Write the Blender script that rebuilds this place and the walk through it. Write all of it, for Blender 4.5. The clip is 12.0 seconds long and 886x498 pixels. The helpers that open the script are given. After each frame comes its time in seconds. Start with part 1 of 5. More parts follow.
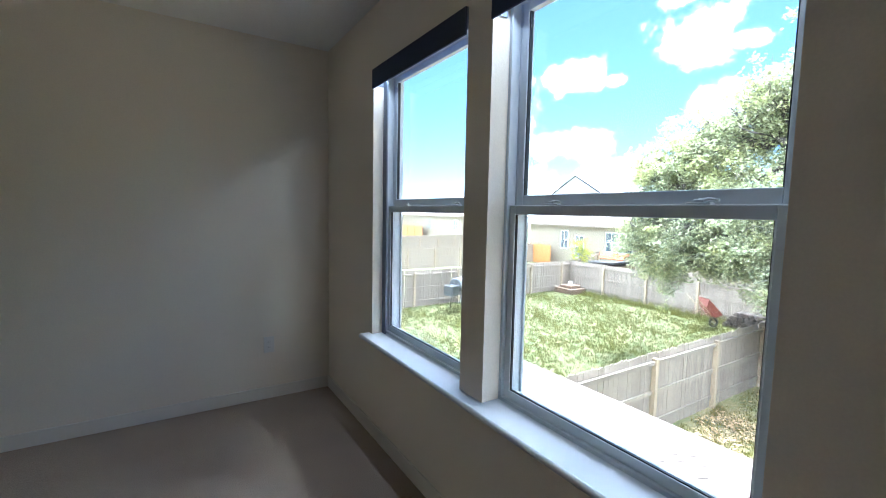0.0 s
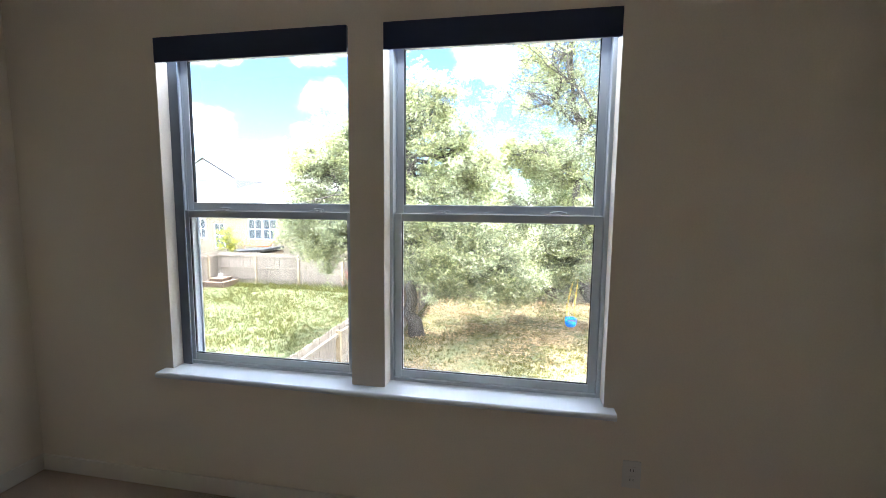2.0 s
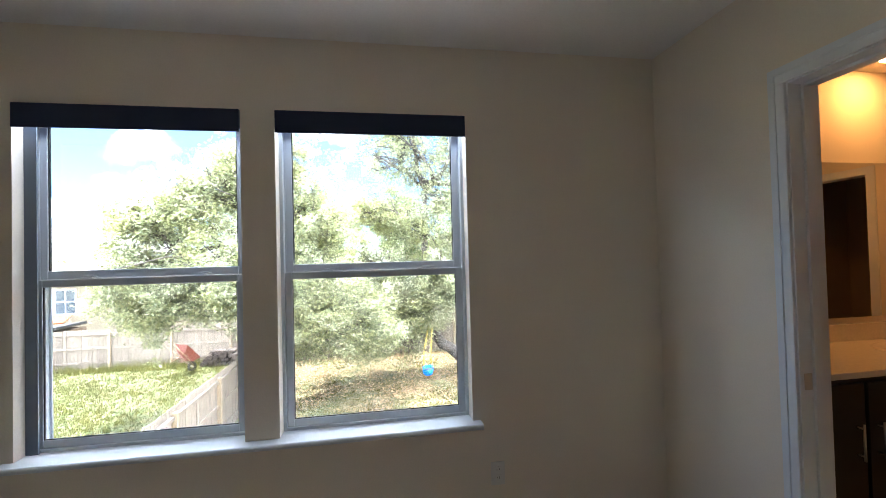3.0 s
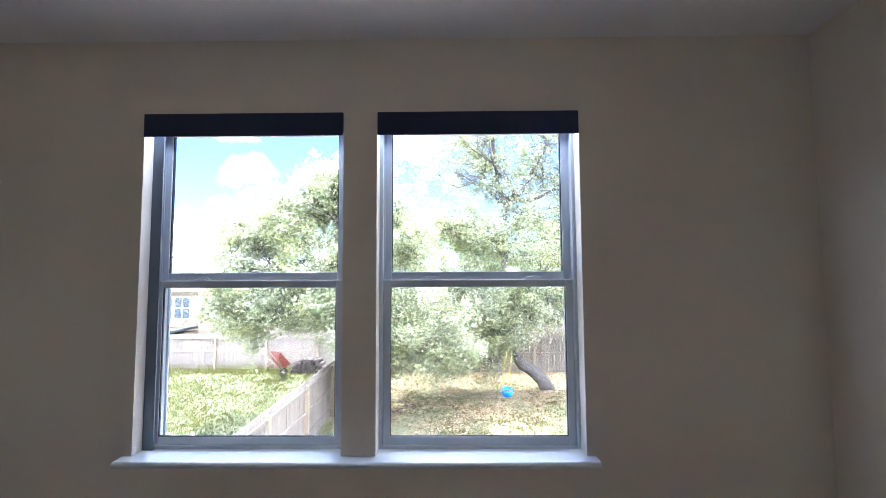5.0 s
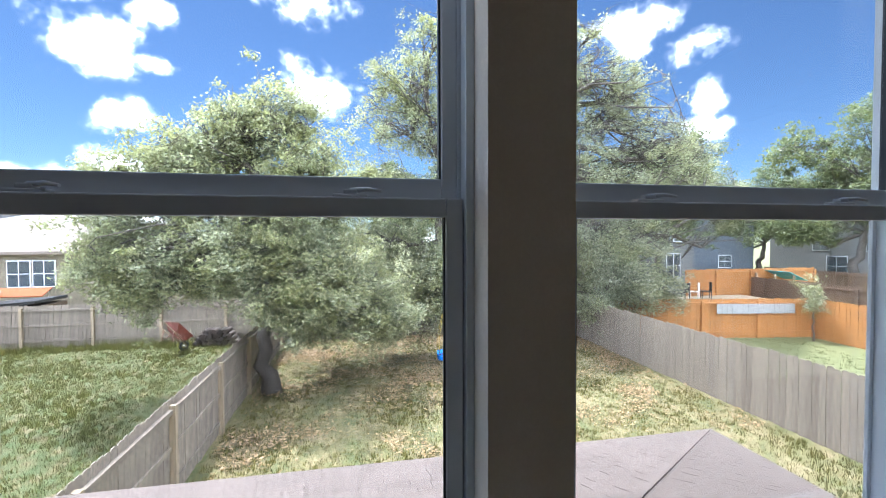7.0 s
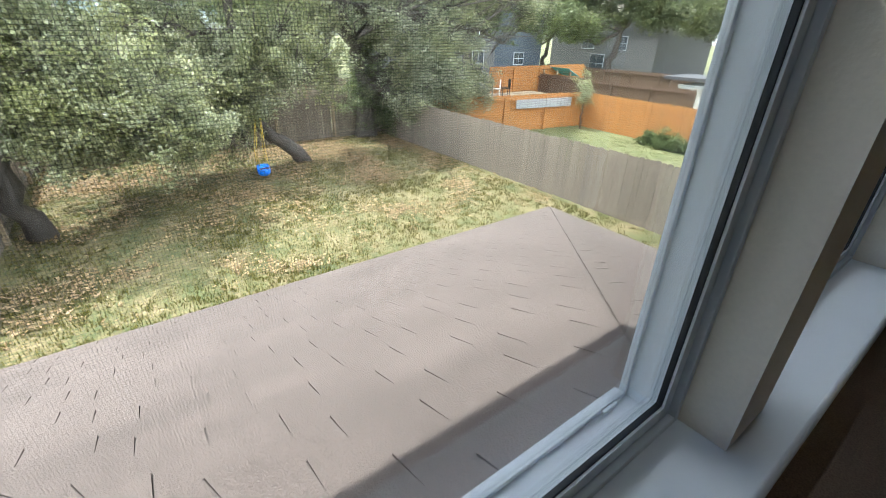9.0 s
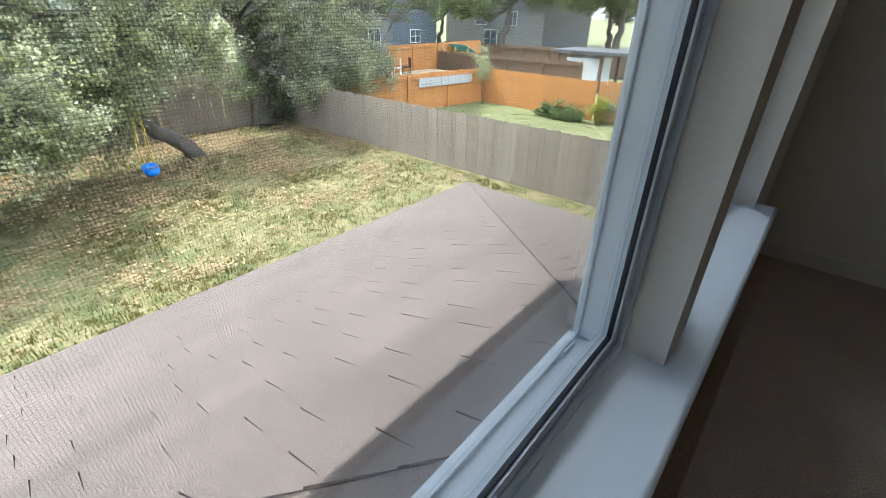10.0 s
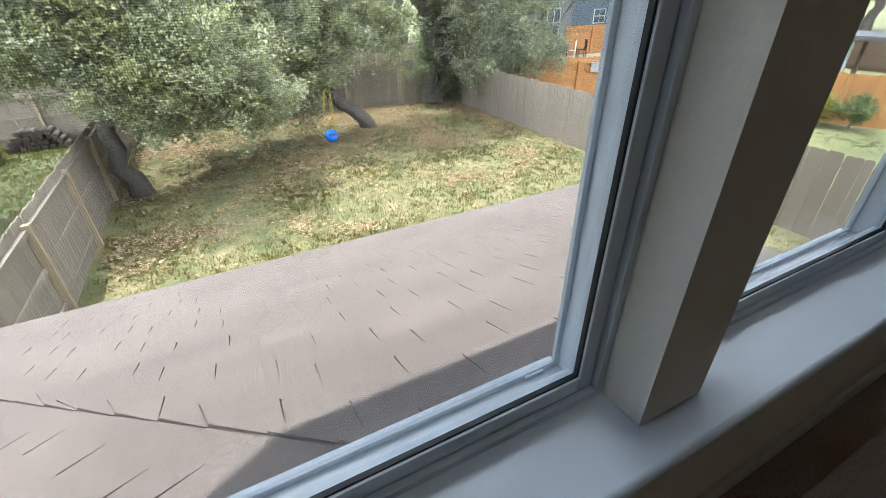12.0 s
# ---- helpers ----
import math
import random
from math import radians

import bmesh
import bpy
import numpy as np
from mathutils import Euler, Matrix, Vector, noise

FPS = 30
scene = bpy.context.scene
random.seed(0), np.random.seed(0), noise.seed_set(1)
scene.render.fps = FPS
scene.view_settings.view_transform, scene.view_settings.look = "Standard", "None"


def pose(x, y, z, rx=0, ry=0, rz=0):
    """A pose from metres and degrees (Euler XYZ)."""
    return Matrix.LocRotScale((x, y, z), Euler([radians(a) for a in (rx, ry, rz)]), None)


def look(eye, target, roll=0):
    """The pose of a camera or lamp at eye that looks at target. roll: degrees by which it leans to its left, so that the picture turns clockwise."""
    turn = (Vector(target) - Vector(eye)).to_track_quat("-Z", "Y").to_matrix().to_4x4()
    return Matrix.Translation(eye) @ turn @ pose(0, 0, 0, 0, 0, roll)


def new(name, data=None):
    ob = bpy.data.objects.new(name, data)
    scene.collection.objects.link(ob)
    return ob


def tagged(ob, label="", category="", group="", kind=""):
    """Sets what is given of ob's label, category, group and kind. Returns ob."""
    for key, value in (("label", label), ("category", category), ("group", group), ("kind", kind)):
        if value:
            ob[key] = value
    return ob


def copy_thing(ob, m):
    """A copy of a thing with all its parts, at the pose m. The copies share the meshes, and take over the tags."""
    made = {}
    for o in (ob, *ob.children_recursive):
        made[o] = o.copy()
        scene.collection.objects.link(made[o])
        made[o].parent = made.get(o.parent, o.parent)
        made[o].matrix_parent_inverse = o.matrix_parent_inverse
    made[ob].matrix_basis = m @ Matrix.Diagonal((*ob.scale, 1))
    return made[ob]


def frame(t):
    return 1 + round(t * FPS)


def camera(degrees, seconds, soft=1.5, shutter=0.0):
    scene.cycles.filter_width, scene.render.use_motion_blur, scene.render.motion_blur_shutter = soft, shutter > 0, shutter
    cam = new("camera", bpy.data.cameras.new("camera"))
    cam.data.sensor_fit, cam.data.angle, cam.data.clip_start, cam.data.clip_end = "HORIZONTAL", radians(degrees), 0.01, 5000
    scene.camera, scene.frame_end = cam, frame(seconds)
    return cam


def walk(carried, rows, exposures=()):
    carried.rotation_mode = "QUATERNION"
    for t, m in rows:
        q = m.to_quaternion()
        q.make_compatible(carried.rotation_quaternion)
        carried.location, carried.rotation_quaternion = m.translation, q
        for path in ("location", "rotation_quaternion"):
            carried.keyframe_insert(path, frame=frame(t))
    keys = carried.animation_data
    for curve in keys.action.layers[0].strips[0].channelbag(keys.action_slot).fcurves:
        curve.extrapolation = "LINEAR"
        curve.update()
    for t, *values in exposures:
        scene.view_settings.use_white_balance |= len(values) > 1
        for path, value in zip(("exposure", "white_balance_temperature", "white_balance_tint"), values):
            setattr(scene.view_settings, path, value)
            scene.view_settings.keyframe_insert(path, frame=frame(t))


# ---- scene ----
cam = camera(92.4, 12.0, soft=0.8)
PATH = [
    (0, (-0.991, -1.322, 1.329), (0.084, 0.356, 1.158), 1.2),
    (0.5, (-1.214, -1.133, 1.372), (0.072, 0.388, 1.187), 1.2),
    (1, (-1.419, -0.969, 1.363), (0.154, 0.251, 1.168), 0.9),
    (1.5, (-1.591, -0.825, 1.376), (0.245, -0.058, 1.178), 0.6),
    (2, (-1.718, -0.641, 1.407), (0.239, -0.286, 1.193), 0.6),
    (2.5, (-1.92, -0.55, 1.429), (0.07, -0.671, 1.272), -0.9),
    (3, (-2.079, -0.507, 1.415), (-0.107, -0.843, 1.455), -1.5),
    (3.5, (-2.12, -0.489, 1.411), (-0.148, -0.812, 1.477), -1.3),
    (5.3, (-1.726, -0.325, 1.35), (0.269, -0.28, 1.481), -0.2),
    (5.5, (-1.581, -0.237, 1.325), (0.414, -0.28, 1.458), -0.5),
    (6, (-1.259, -0.045, 1.315), (0.73, -0.192, 1.458), -0.8),
    (6.5, (-0.936, 0.114, 1.313), (1.045, -0.162, 1.346), -0.4),
    (8.5, (-0.15, 0.674, 1.189), (1.571, -0.235, 0.73), 1.3),
    (9, (-0.096, 0.737, 1.2), (1.328, -0.335, 0.293), 1.4),
    (9.5, (-0.075, 0.799, 1.213), (1.175, -0.426, 0.245), 1.1),
    (10, (-0.074, 0.833, 1.208), (1.064, -0.491, 0.233), 0.6),
    (10.5, (-0.080, 0.812, 1.198), (1.035, -0.52, 0.208), 0.8),
    (11, (-0.119, 0.751, 1.207), (1.037, -0.534, 0.2), -0.2),
    (11.5, (-0.201, 0.622, 1.191), (1.125, -0.473, 0.171), -0.7),
    (12, (-0.248, 0.551, 1.207), (1.278, -0.224, 0.171), -1.0),
]
walk(cam, [(t, look(eye, target, roll)) for t, eye, target, roll in PATH],
     exposures=[(0, 2.65, 5300, 8), (1.5, 2.7, 5800, 12), (2.5, 2.9, 5850, 13), (3.7, 3.0, 5750, 15), (5.5, 3.0, 5250, 19), (6.0, 2.6, 5300, 17), (6.5, 1.93, 5400, 16), (8.4, 1.2, 5950, 9), (9.0, 1.25, 5950, 8), (9.5, 1.3, 5750, 7), (12, 1.35, 5850, 8)])

# ---- light ----
FLOOR, CEIL, GROUND = -0.02, 2.47, -3.15
SILL, HEAD = 0.60, 2.124
world = bpy.data.worlds.new("sky")
scene.world = world
world.use_nodes = True
wn, wl = world.node_tree.nodes, world.node_tree.links
wn.clear()
sky = wn.new("ShaderNodeTexSky")
sky.sky_type, sky.sun_disc = "NISHITA", False
sky.sun_elevation, sky.sun_rotation = radians(67.6), radians(61)
sky.air_density, sky.dust_density, sky.ozone_density = 0.85, 0.1, 4.0


def wmath(op, a, b=None, c=None):
    """A math node of the sky; numbers or sockets in, socket out."""
    node = wn.new("ShaderNodeMath")
    node.operation = op
    for k, v in enumerate((a, b, c)):
        if v is None:
            continue
        if isinstance(v, (int, float)):
            node.inputs[k].default_value = v
        else:
            wl.new(v, node.inputs[k])
    return node.outputs[0]


coord = wn.new("ShaderNodeTexCoord").outputs["Generated"]
axes = wn.new("ShaderNodeSeparateXYZ")
wl.new(coord, axes.inputs[0])
azimuth = wmath("MULTIPLY", wmath("ARCTAN2", axes.outputs["Y"], axes.outputs["X"]), 57.3)
elevation = wmath("MULTIPLY", wmath("ARCSINE", axes.outputs["Z"]), 57.3)
puff = wn.new("ShaderNodeTexNoise")
puff.inputs["Scale"].default_value, puff.inputs["Detail"].default_value, puff.inputs["Roughness"].default_value = 16.0, 7.0, 0.58
field = wn.new("ShaderNodeTexNoise")
field.inputs["Scale"].default_value, field.inputs["Detail"].default_value = 3.2, 3.0
wl.new(coord, puff.inputs["Vector"])
wl.new(coord, field.inputs["Vector"])
# cumulus over the yards: azimuth, elevation, half width, half height in degrees
cover = None
for a, e, w, h in ((30.2, 23.8, 2.2, 1.5), (22.8, 23.7, 2.9, 2.0), (28.0, 19.2, 4.6, 3.4), (22.8, 18.7, 3.0, 1.2), (14.3, 29.5, 4.0, 2.0), (5.9, 28.0, 6.4, 3.6), (5.2, 18.6, 5.2, 4.0),
                   (25.5, 13.1, 4.4, 2.3), (26.0, 7.5, 3.6, 2.1), (33.0, 5.5, 7.0, 2.4), (36.2, 16.2, 1.7, 1.1), (-22.7, 30.5, 13.0, 3.6), (-35.0, 23.6, 5.2, 3.2), (-40.7, 21.1, 4.0, 1.7),
                   (-43.1, 15.5, 2.4, 2.2), (-42.5, 12.0, 3.0, 1.8), (40.5, 17.0, 4.4, 2.3), (49.0, 12.7, 4.4, 4.6), (41.0, 8.9, 7.0, 2.4), (47.0, 4.0, 10.0, 2.6)):
    dx, dy = wmath("DIVIDE", wmath("SUBTRACT", azimuth, a), w), wmath("DIVIDE", wmath("SUBTRACT", elevation, e), h)
    one = wmath("SUBTRACT", 1.0, wmath("SQRT", wmath("MULTIPLY_ADD", dx, dx, wmath("MULTIPLY", dy, dy))))
    cover = one if cover is None else wmath("MAXIMUM", cover, one)
# scattered cumulus over the rest of the sky, and white haze at the horizon
beyond = wmath("MINIMUM", wmath("MAXIMUM", wmath("MULTIPLY_ADD", wmath("MAXIMUM", wmath("ABSOLUTE", wmath("SUBTRACT", azimuth, 4.0)), wmath("MULTIPLY", elevation, 1.6)), 0.045, -2.3), 0.0), 1.0)
scattered = wmath("MULTIPLY", wmath("SUBTRACT", field.outputs["Fac"], 0.44), 9.0)
cover = wmath("MAXIMUM", cover, wmath("ADD", scattered, wmath("MULTIPLY", wmath("SUBTRACT", 1.0, beyond), -4.0)))
cover = wmath("MAXIMUM", cover, wmath("MULTIPLY_ADD", elevation, -0.16, 0.16))
rough_edge = wmath("MULTIPLY_ADD", wmath("SUBTRACT", puff.outputs["Fac"], 0.5), 2.6, cover)
puff_ramp = wn.new("ShaderNodeValToRGB")
puff_ramp.color_ramp.elements[0].position, puff_ramp.color_ramp.elements[1].position = 0.02, 0.80
for at_, v in ((0.14, 0.012), (0.28, 0.06), (0.50, 0.30)):
    puff_ramp.color_ramp.elements.new(at_).color = (v, v, v, 1)
wl.new(rough_edge, puff_ramp.inputs["Fac"])
blue = wn.new("ShaderNodeVectorMath")
blue.operation = "MULTIPLY"
blue.inputs[1].default_value = (0.80, 0.84, 0.86)
wl.new(sky.outputs["Color"], blue.inputs[0])
cloud = wn.new("ShaderNodeMix")
cloud.data_type = "RGBA"
cloud.inputs["B"].default_value = (60.0, 60.6, 61.8, 1.0)
background = wn.new("ShaderNodeBackground")
background.inputs["Strength"].default_value = 0.075
world_out = wn.new("ShaderNodeOutputWorld")
wl.new(puff_ramp.outputs["Color"], cloud.inputs["Factor"])
wl.new(blue.outputs["Vector"], cloud.inputs["A"])
wl.new(cloud.outputs["Result"], background.inputs["Color"])
wl.new(background.outputs["Background"], world_out.inputs["Surface"])

sun = new("sun", bpy.data.lights.new("sun", "SUN"))
sun.data.energy, sun.data.angle, sun.data.color = 5.0, radians(0.55), (1.0, 0.96, 0.88)
sun.matrix_world = look((10.8, 6.0, 30.0), (0, 0, 0))

# added lamps hidden behind the valances, standing in for skylight at each window head
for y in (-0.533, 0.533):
    head = new("skylight_fill", bpy.data.lights.new("skylight_fill", "AREA"))
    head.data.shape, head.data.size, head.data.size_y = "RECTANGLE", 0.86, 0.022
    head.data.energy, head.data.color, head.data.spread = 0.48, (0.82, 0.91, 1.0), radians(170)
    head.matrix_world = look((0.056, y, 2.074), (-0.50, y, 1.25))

# ---- materials ----


def mat(name, base, rough=0.6, metal=0.0, grain=None, bump=0.0, stain=None, island=0.0, spec=0.5, trans=0.0):
    """Procedural surface. base: colour; grain: (scale, amount) fine variation; stain: (scale, amount) broad variation;
    bump: relief in metres; island: variation from piece to piece."""
    m = bpy.data.materials.new(name)
    m.use_nodes = True
    nt = m.node_tree
    n, l = nt.nodes, nt.links
    b = n["Principled BSDF"]
    b.inputs["Base Color"].default_value = (*base, 1)
    b.inputs["Roughness"].default_value, b.inputs["Metallic"].default_value = rough, metal
    b.inputs["Specular IOR Level"].default_value = spec
    pos = n.new("ShaderNodeTexCoord").outputs["Object"]
    value = None
    for key in (grain, stain):
        if not key:
            continue
        t = n.new("ShaderNodeTexNoise")
        sc = key[0]
        mp = n.new("ShaderNodeMapping")
        mp.inputs["Scale"].default_value = sc if isinstance(sc, tuple) else (sc, sc, sc)
        t.inputs["Scale"].default_value, t.inputs["Detail"].default_value = 1.0, 4.0
        l.new(pos, mp.inputs["Vector"])
        l.new(mp.outputs["Vector"], t.inputs["Vector"])
        r = n.new("ShaderNodeMapRange")
        r.inputs["From Min"].default_value, r.inputs["From Max"].default_value = 0.25, 0.75
        r.inputs["To Min"].default_value, r.inputs["To Max"].default_value = 1 - key[1], 1 + key[1]
        l.new(t.outputs["Fac"], r.inputs["Value"])
        if value is None:
            value = r.outputs["Result"]
        else:
            k = n.new("ShaderNodeMath")
            k.operation = "MULTIPLY"
            l.new(value, k.inputs[0])
            l.new(r.outputs["Result"], k.inputs[1])
            value = k.outputs[0]
        if key is grain and bump:
            bp = n.new("ShaderNodeBump")
            bp.inputs["Strength"].default_value, bp.inputs["Distance"].default_value = 0.6, bump
            l.new(t.outputs["Fac"], bp.inputs["Height"])
            l.new(bp.outputs["Normal"], b.inputs["Normal"])
    if island:
        info = n.new("ShaderNodeObjectInfo")
        r = n.new("ShaderNodeMapRange")
        r.inputs["To Min"].default_value, r.inputs["To Max"].default_value = 1 - island, 1 + island
        l.new(info.outputs["Random"], r.inputs["Value"])
        if value is None:
            value = r.outputs["Result"]
        else:
            k = n.new("ShaderNodeMath")
            k.operation = "MULTIPLY"
            l.new(value, k.inputs[0])
            l.new(r.outputs["Result"], k.inputs[1])
            value = k.outputs[0]
    if value is not None:
        mul = n.new("ShaderNodeVectorMath")
        mul.operation = "SCALE"
        mul.inputs[0].default_value = base
        l.new(value, mul.inputs["Scale"])
        l.new(mul.outputs["Vector"], b.inputs["Base Color"])
    if trans:
        b.inputs["Transmission Weight"].default_value = trans
    return m


def glass_mat(name, tint=(1, 1, 1), gloss_rough=0.02):
    m = bpy.data.materials.new(name)
    m.use_nodes = True
    n, l = m.node_tree.nodes, m.node_tree.links
    n.clear()
    clear, gloss, mix = n.new("ShaderNodeBsdfTransparent"), n.new("ShaderNodeBsdfGlossy"), n.new("ShaderNodeMixShader")
    clear.inputs["Color"].default_value = (*tint, 1)
    gloss.inputs["Roughness"].default_value = gloss_rough
    facing = n.new("ShaderNodeLayerWeight")
    facing.inputs["Blend"].default_value = 0.5
    rise = n.new("ShaderNodeMath")
    rise.operation = "POWER"
    rise.inputs[1].default_value = 4.5
    l.new(facing.outputs["Facing"], rise.inputs[0])
    fr = n.new("ShaderNodeMapRange")
    fr.inputs["To Min"].default_value, fr.inputs["To Max"].default_value = 0.025, 0.8
    l.new(rise.outputs[0], fr.inputs["Value"])
    out = n.new("ShaderNodeOutputMaterial")
    l.new(fr.outputs["Result"], mix.inputs["Fac"])
    l.new(clear.outputs[0], mix.inputs[1])
    l.new(gloss.outputs[0], mix.inputs[2])
    l.new(mix.outputs[0], out.inputs["Surface"])
    return m


def emit_mat(name, colour, strength):
    m = bpy.data.materials.new(name)
    m.use_nodes = True
    b = m.node_tree.nodes["Principled BSDF"]
    b.inputs["Emission Color"].default_value, b.inputs["Emission Strength"].default_value = (*colour, 1), strength
    return m


def screen_mat(pitch, wire):
    """Woven insect screen: grey wires with open gaps."""
    m = bpy.data.materials.new("insect_screen")
    m.use_nodes = True
    n, l = m.node_tree.nodes, m.node_tree.links
    b = n["Principled BSDF"]
    b.inputs["Base Color"].default_value, b.inputs["Roughness"].default_value = (0.42, 0.42, 0.43, 1), 0.5
    sep = n.new("ShaderNodeSeparateXYZ")
    l.new(n.new("ShaderNodeTexCoord").outputs["Object"], sep.inputs[0])
    hits = []
    for axis in ("Y", "Z"):
        wrap = n.new("ShaderNodeMath")
        wrap.operation = "PINGPONG"
        wrap.inputs[1].default_value = pitch / 2
        l.new(sep.outputs[axis], wrap.inputs[0])
        less = n.new("ShaderNodeMath")
        less.operation = "LESS_THAN"
        less.inputs[1].default_value = wire / 2
        l.new(wrap.outputs[0], less.inputs[0])
        hits.append(less.outputs[0])
    both = n.new("ShaderNodeMath")
    both.operation = "MAXIMUM"
    l.new(hits[0], both.inputs[0])
    l.new(hits[1], both.inputs[1])
    thin = n.new("ShaderNodeMath")
    thin.operation = "MULTIPLY"
    thin.inputs[1].default_value = 0.40
    l.new(both.outputs[0], thin.inputs[0])
    l.new(thin.outputs[0], b.inputs["Alpha"])
    return m


def leaf_mat(name, dark, light, turn=(1.0, 1.0, 1.0), thin_share=0.42, gloss=0.4):
    """Thin glossy leaves, each of its own tone; turn: the tint towards which whole sprays drift."""
    m = bpy.data.materials.new(name)
    m.use_nodes = True
    n, l = m.node_tree.nodes, m.node_tree.links
    b = n["Principled BSDF"]
    b.inputs["Roughness"].default_value, b.inputs["Specular IOR Level"].default_value = 0.36, gloss
    geo = n.new("ShaderNodeNewGeometry")
    ramp = n.new("ShaderNodeValToRGB")
    ramp.color_ramp.elements[0].color, ramp.color_ramp.elements[1].color = (*dark, 1), (*light, 1)
    l.new(geo.outputs["Random Per Island"], ramp.inputs["Fac"])
    spray = n.new("ShaderNodeTexNoise")
    spray.inputs["Scale"].default_value, spray.inputs["Detail"].default_value = 0.9, 2.0
    l.new(n.new("ShaderNodeTexCoord").outputs["Object"], spray.inputs["Vector"])
    share = n.new("ShaderNodeMapRange")
    share.inputs["From Min"].default_value, share.inputs["From Max"].default_value = 0.42, 0.60
    l.new(spray.outputs["Fac"], share.inputs["Value"])
    tint = n.new("ShaderNodeMix")
    tint.data_type, tint.blend_type = "RGBA", "MULTIPLY"
    tint.inputs["B"].default_value = (*turn, 1)
    l.new(share.outputs["Result"], tint.inputs["Factor"])
    l.new(ramp.outputs["Color"], tint.inputs["A"])
    l.new(tint.outputs["Result"], b.inputs["Base Color"])
    thin = n.new("ShaderNodeBsdfTranslucent")
    glow = n.new("ShaderNodeVectorMath")
    glow.operation = "MULTIPLY"
    glow.inputs[1].default_value = (1.35, 1.4, 1.05)
    l.new(tint.outputs["Result"], glow.inputs[0])
    l.new(glow.outputs["Vector"], thin.inputs["Color"])
    mix = n.new("ShaderNodeMixShader")
    mix.inputs["Fac"].default_value = thin_share
    l.new(b.outputs[0], mix.inputs[1])
    l.new(thin.outputs[0], mix.inputs[2])
    l.new(mix.outputs[0], n["Material Output"].inputs["Surface"])
    return m


WALL = mat("wall_paint", (0.83, 0.755, 0.645), 0.75, grain=(140, 0.03), bump=0.0012, stain=(1.3, 0.02))
CEILING = mat("ceiling_paint", (0.84, 0.82, 0.79), 0.85, grain=(110, 0.03), bump=0.0015)
CARPET = mat("carpet", (0.40, 0.32, 0.255), 0.95, grain=(190, 0.35), bump=0.006, stain=(3, 0.08))
SKIRT = mat("off_white_skirting_paint", (0.78, 0.735, 0.665), 0.5, stain=(5, 0.02))
TRIM = mat("white_trim_paint", (0.76, 0.795, 0.83), 0.35, stain=(5, 0.02))
VINYL = mat("white_vinyl", (0.63, 0.67, 0.71), 0.3, stain=(7, 0.03))
GASKET = mat("black_gasket", (0.015, 0.017, 0.02), 0.5)
BLUE_GREY = mat("blue_grey", (0.17, 0.205, 0.26), 0.5)
NAVY = mat("navy_shade_fabric", (0.028, 0.042, 0.098), 0.8, grain=(600, 0.25), bump=0.0004)
GLASS = glass_mat("window_glass", (0.90, 0.92, 0.915))
SCREEN = screen_mat(0.00195, 0.00042)
ALU = mat("screen_frame_aluminium", (0.55, 0.59, 0.62), 0.4, stain=(9, 0.05))
SHINGLE = mat("roof_shingle", (0.138, 0.107, 0.093), 0.95, grain=(150, 0.55), bump=0.006, stain=(2.2, 0.12), island=0.10)
UNDERLAY = mat("roof_joint", (0.06, 0.05, 0.045), 0.95)
OLD_WOOD = mat("weathered_cedar", (0.22, 0.18, 0.142), 0.9, grain=((30, 30, 2.2), 0.30), bump=0.004, stain=(1.4, 0.14), island=0.17)
POST_WOOD = mat("treated_pine_post", (0.35, 0.27, 0.18), 0.85, grain=((40, 40, 3), 0.25), bump=0.003, island=0.1)
ORANGE_WOOD = mat("stained_cedar", (0.40, 0.175, 0.05), 0.75, grain=((30, 30, 2.2), 0.22), bump=0.003, stain=(1.1, 0.1), island=0.1)
DARK_WOOD = mat("dark_fence_wood", (0.11, 0.07, 0.045), 0.85, grain=((30, 30, 3), 0.25), island=0.1)
LAWN = mat("lawn_soil", (0.17, 0.17, 0.075), 0.95, grain=(14, 0.35), bump=0.03, stain=(0.5, 0.25))
BARK = mat("oak_bark", (0.105, 0.09, 0.077), 0.95, grain=((14, 14, 5), 0.4), bump=0.02, stain=(3, 0.2))
LEAF = leaf_mat("oak_leaves", (0.16, 0.172, 0.10), (0.45, 0.46, 0.33), (1.0, 0.98, 0.76), 0.42)
LEAF_GREY = leaf_mat("grey_oak_leaves", (0.16, 0.17, 0.115), (0.44, 0.45, 0.35), (1.0, 0.98, 0.82), 0.42)
LEAF_FAR = leaf_mat("far_oak_leaves", (0.07, 0.09, 0.045), (0.24, 0.27, 0.15), (1.0, 0.97, 0.74))
LEAF_BRIGHT = leaf_mat("bright_leaves", (0.12, 0.14, 0.03), (0.42, 0.40, 0.07))
LEAF_LOW = leaf_mat("shrub_leaves", (0.06, 0.085, 0.03), (0.20, 0.25, 0.11))
STUCCO = mat("beige_siding", (0.20, 0.168, 0.12), 0.85, stain=(0.8, 0.04))
STUCCO_GREY = mat("grey_siding", (0.16, 0.16, 0.162), 0.85, stain=(0.8, 0.04))
STUCCO_BLUE = mat("slate_siding", (0.10, 0.12, 0.15), 0.85, stain=(0.8, 0.05))
FAR_ROOF = mat("far_shingle", (0.215, 0.175, 0.15), 0.95, grain=(9, 0.12), stain=(0.7, 0.06))
GREY_ROOF = mat("far_grey_shingle", (0.27, 0.265, 0.26), 0.95, grain=(9, 0.12), stain=(0.7, 0.06))
PANE_DARK = mat("dark_pane", (0.06, 0.075, 0.09), 0.08)
BLACK = mat("black_cabinet", (0.012, 0.011, 0.010), 0.4, stain=(6, 0.1))
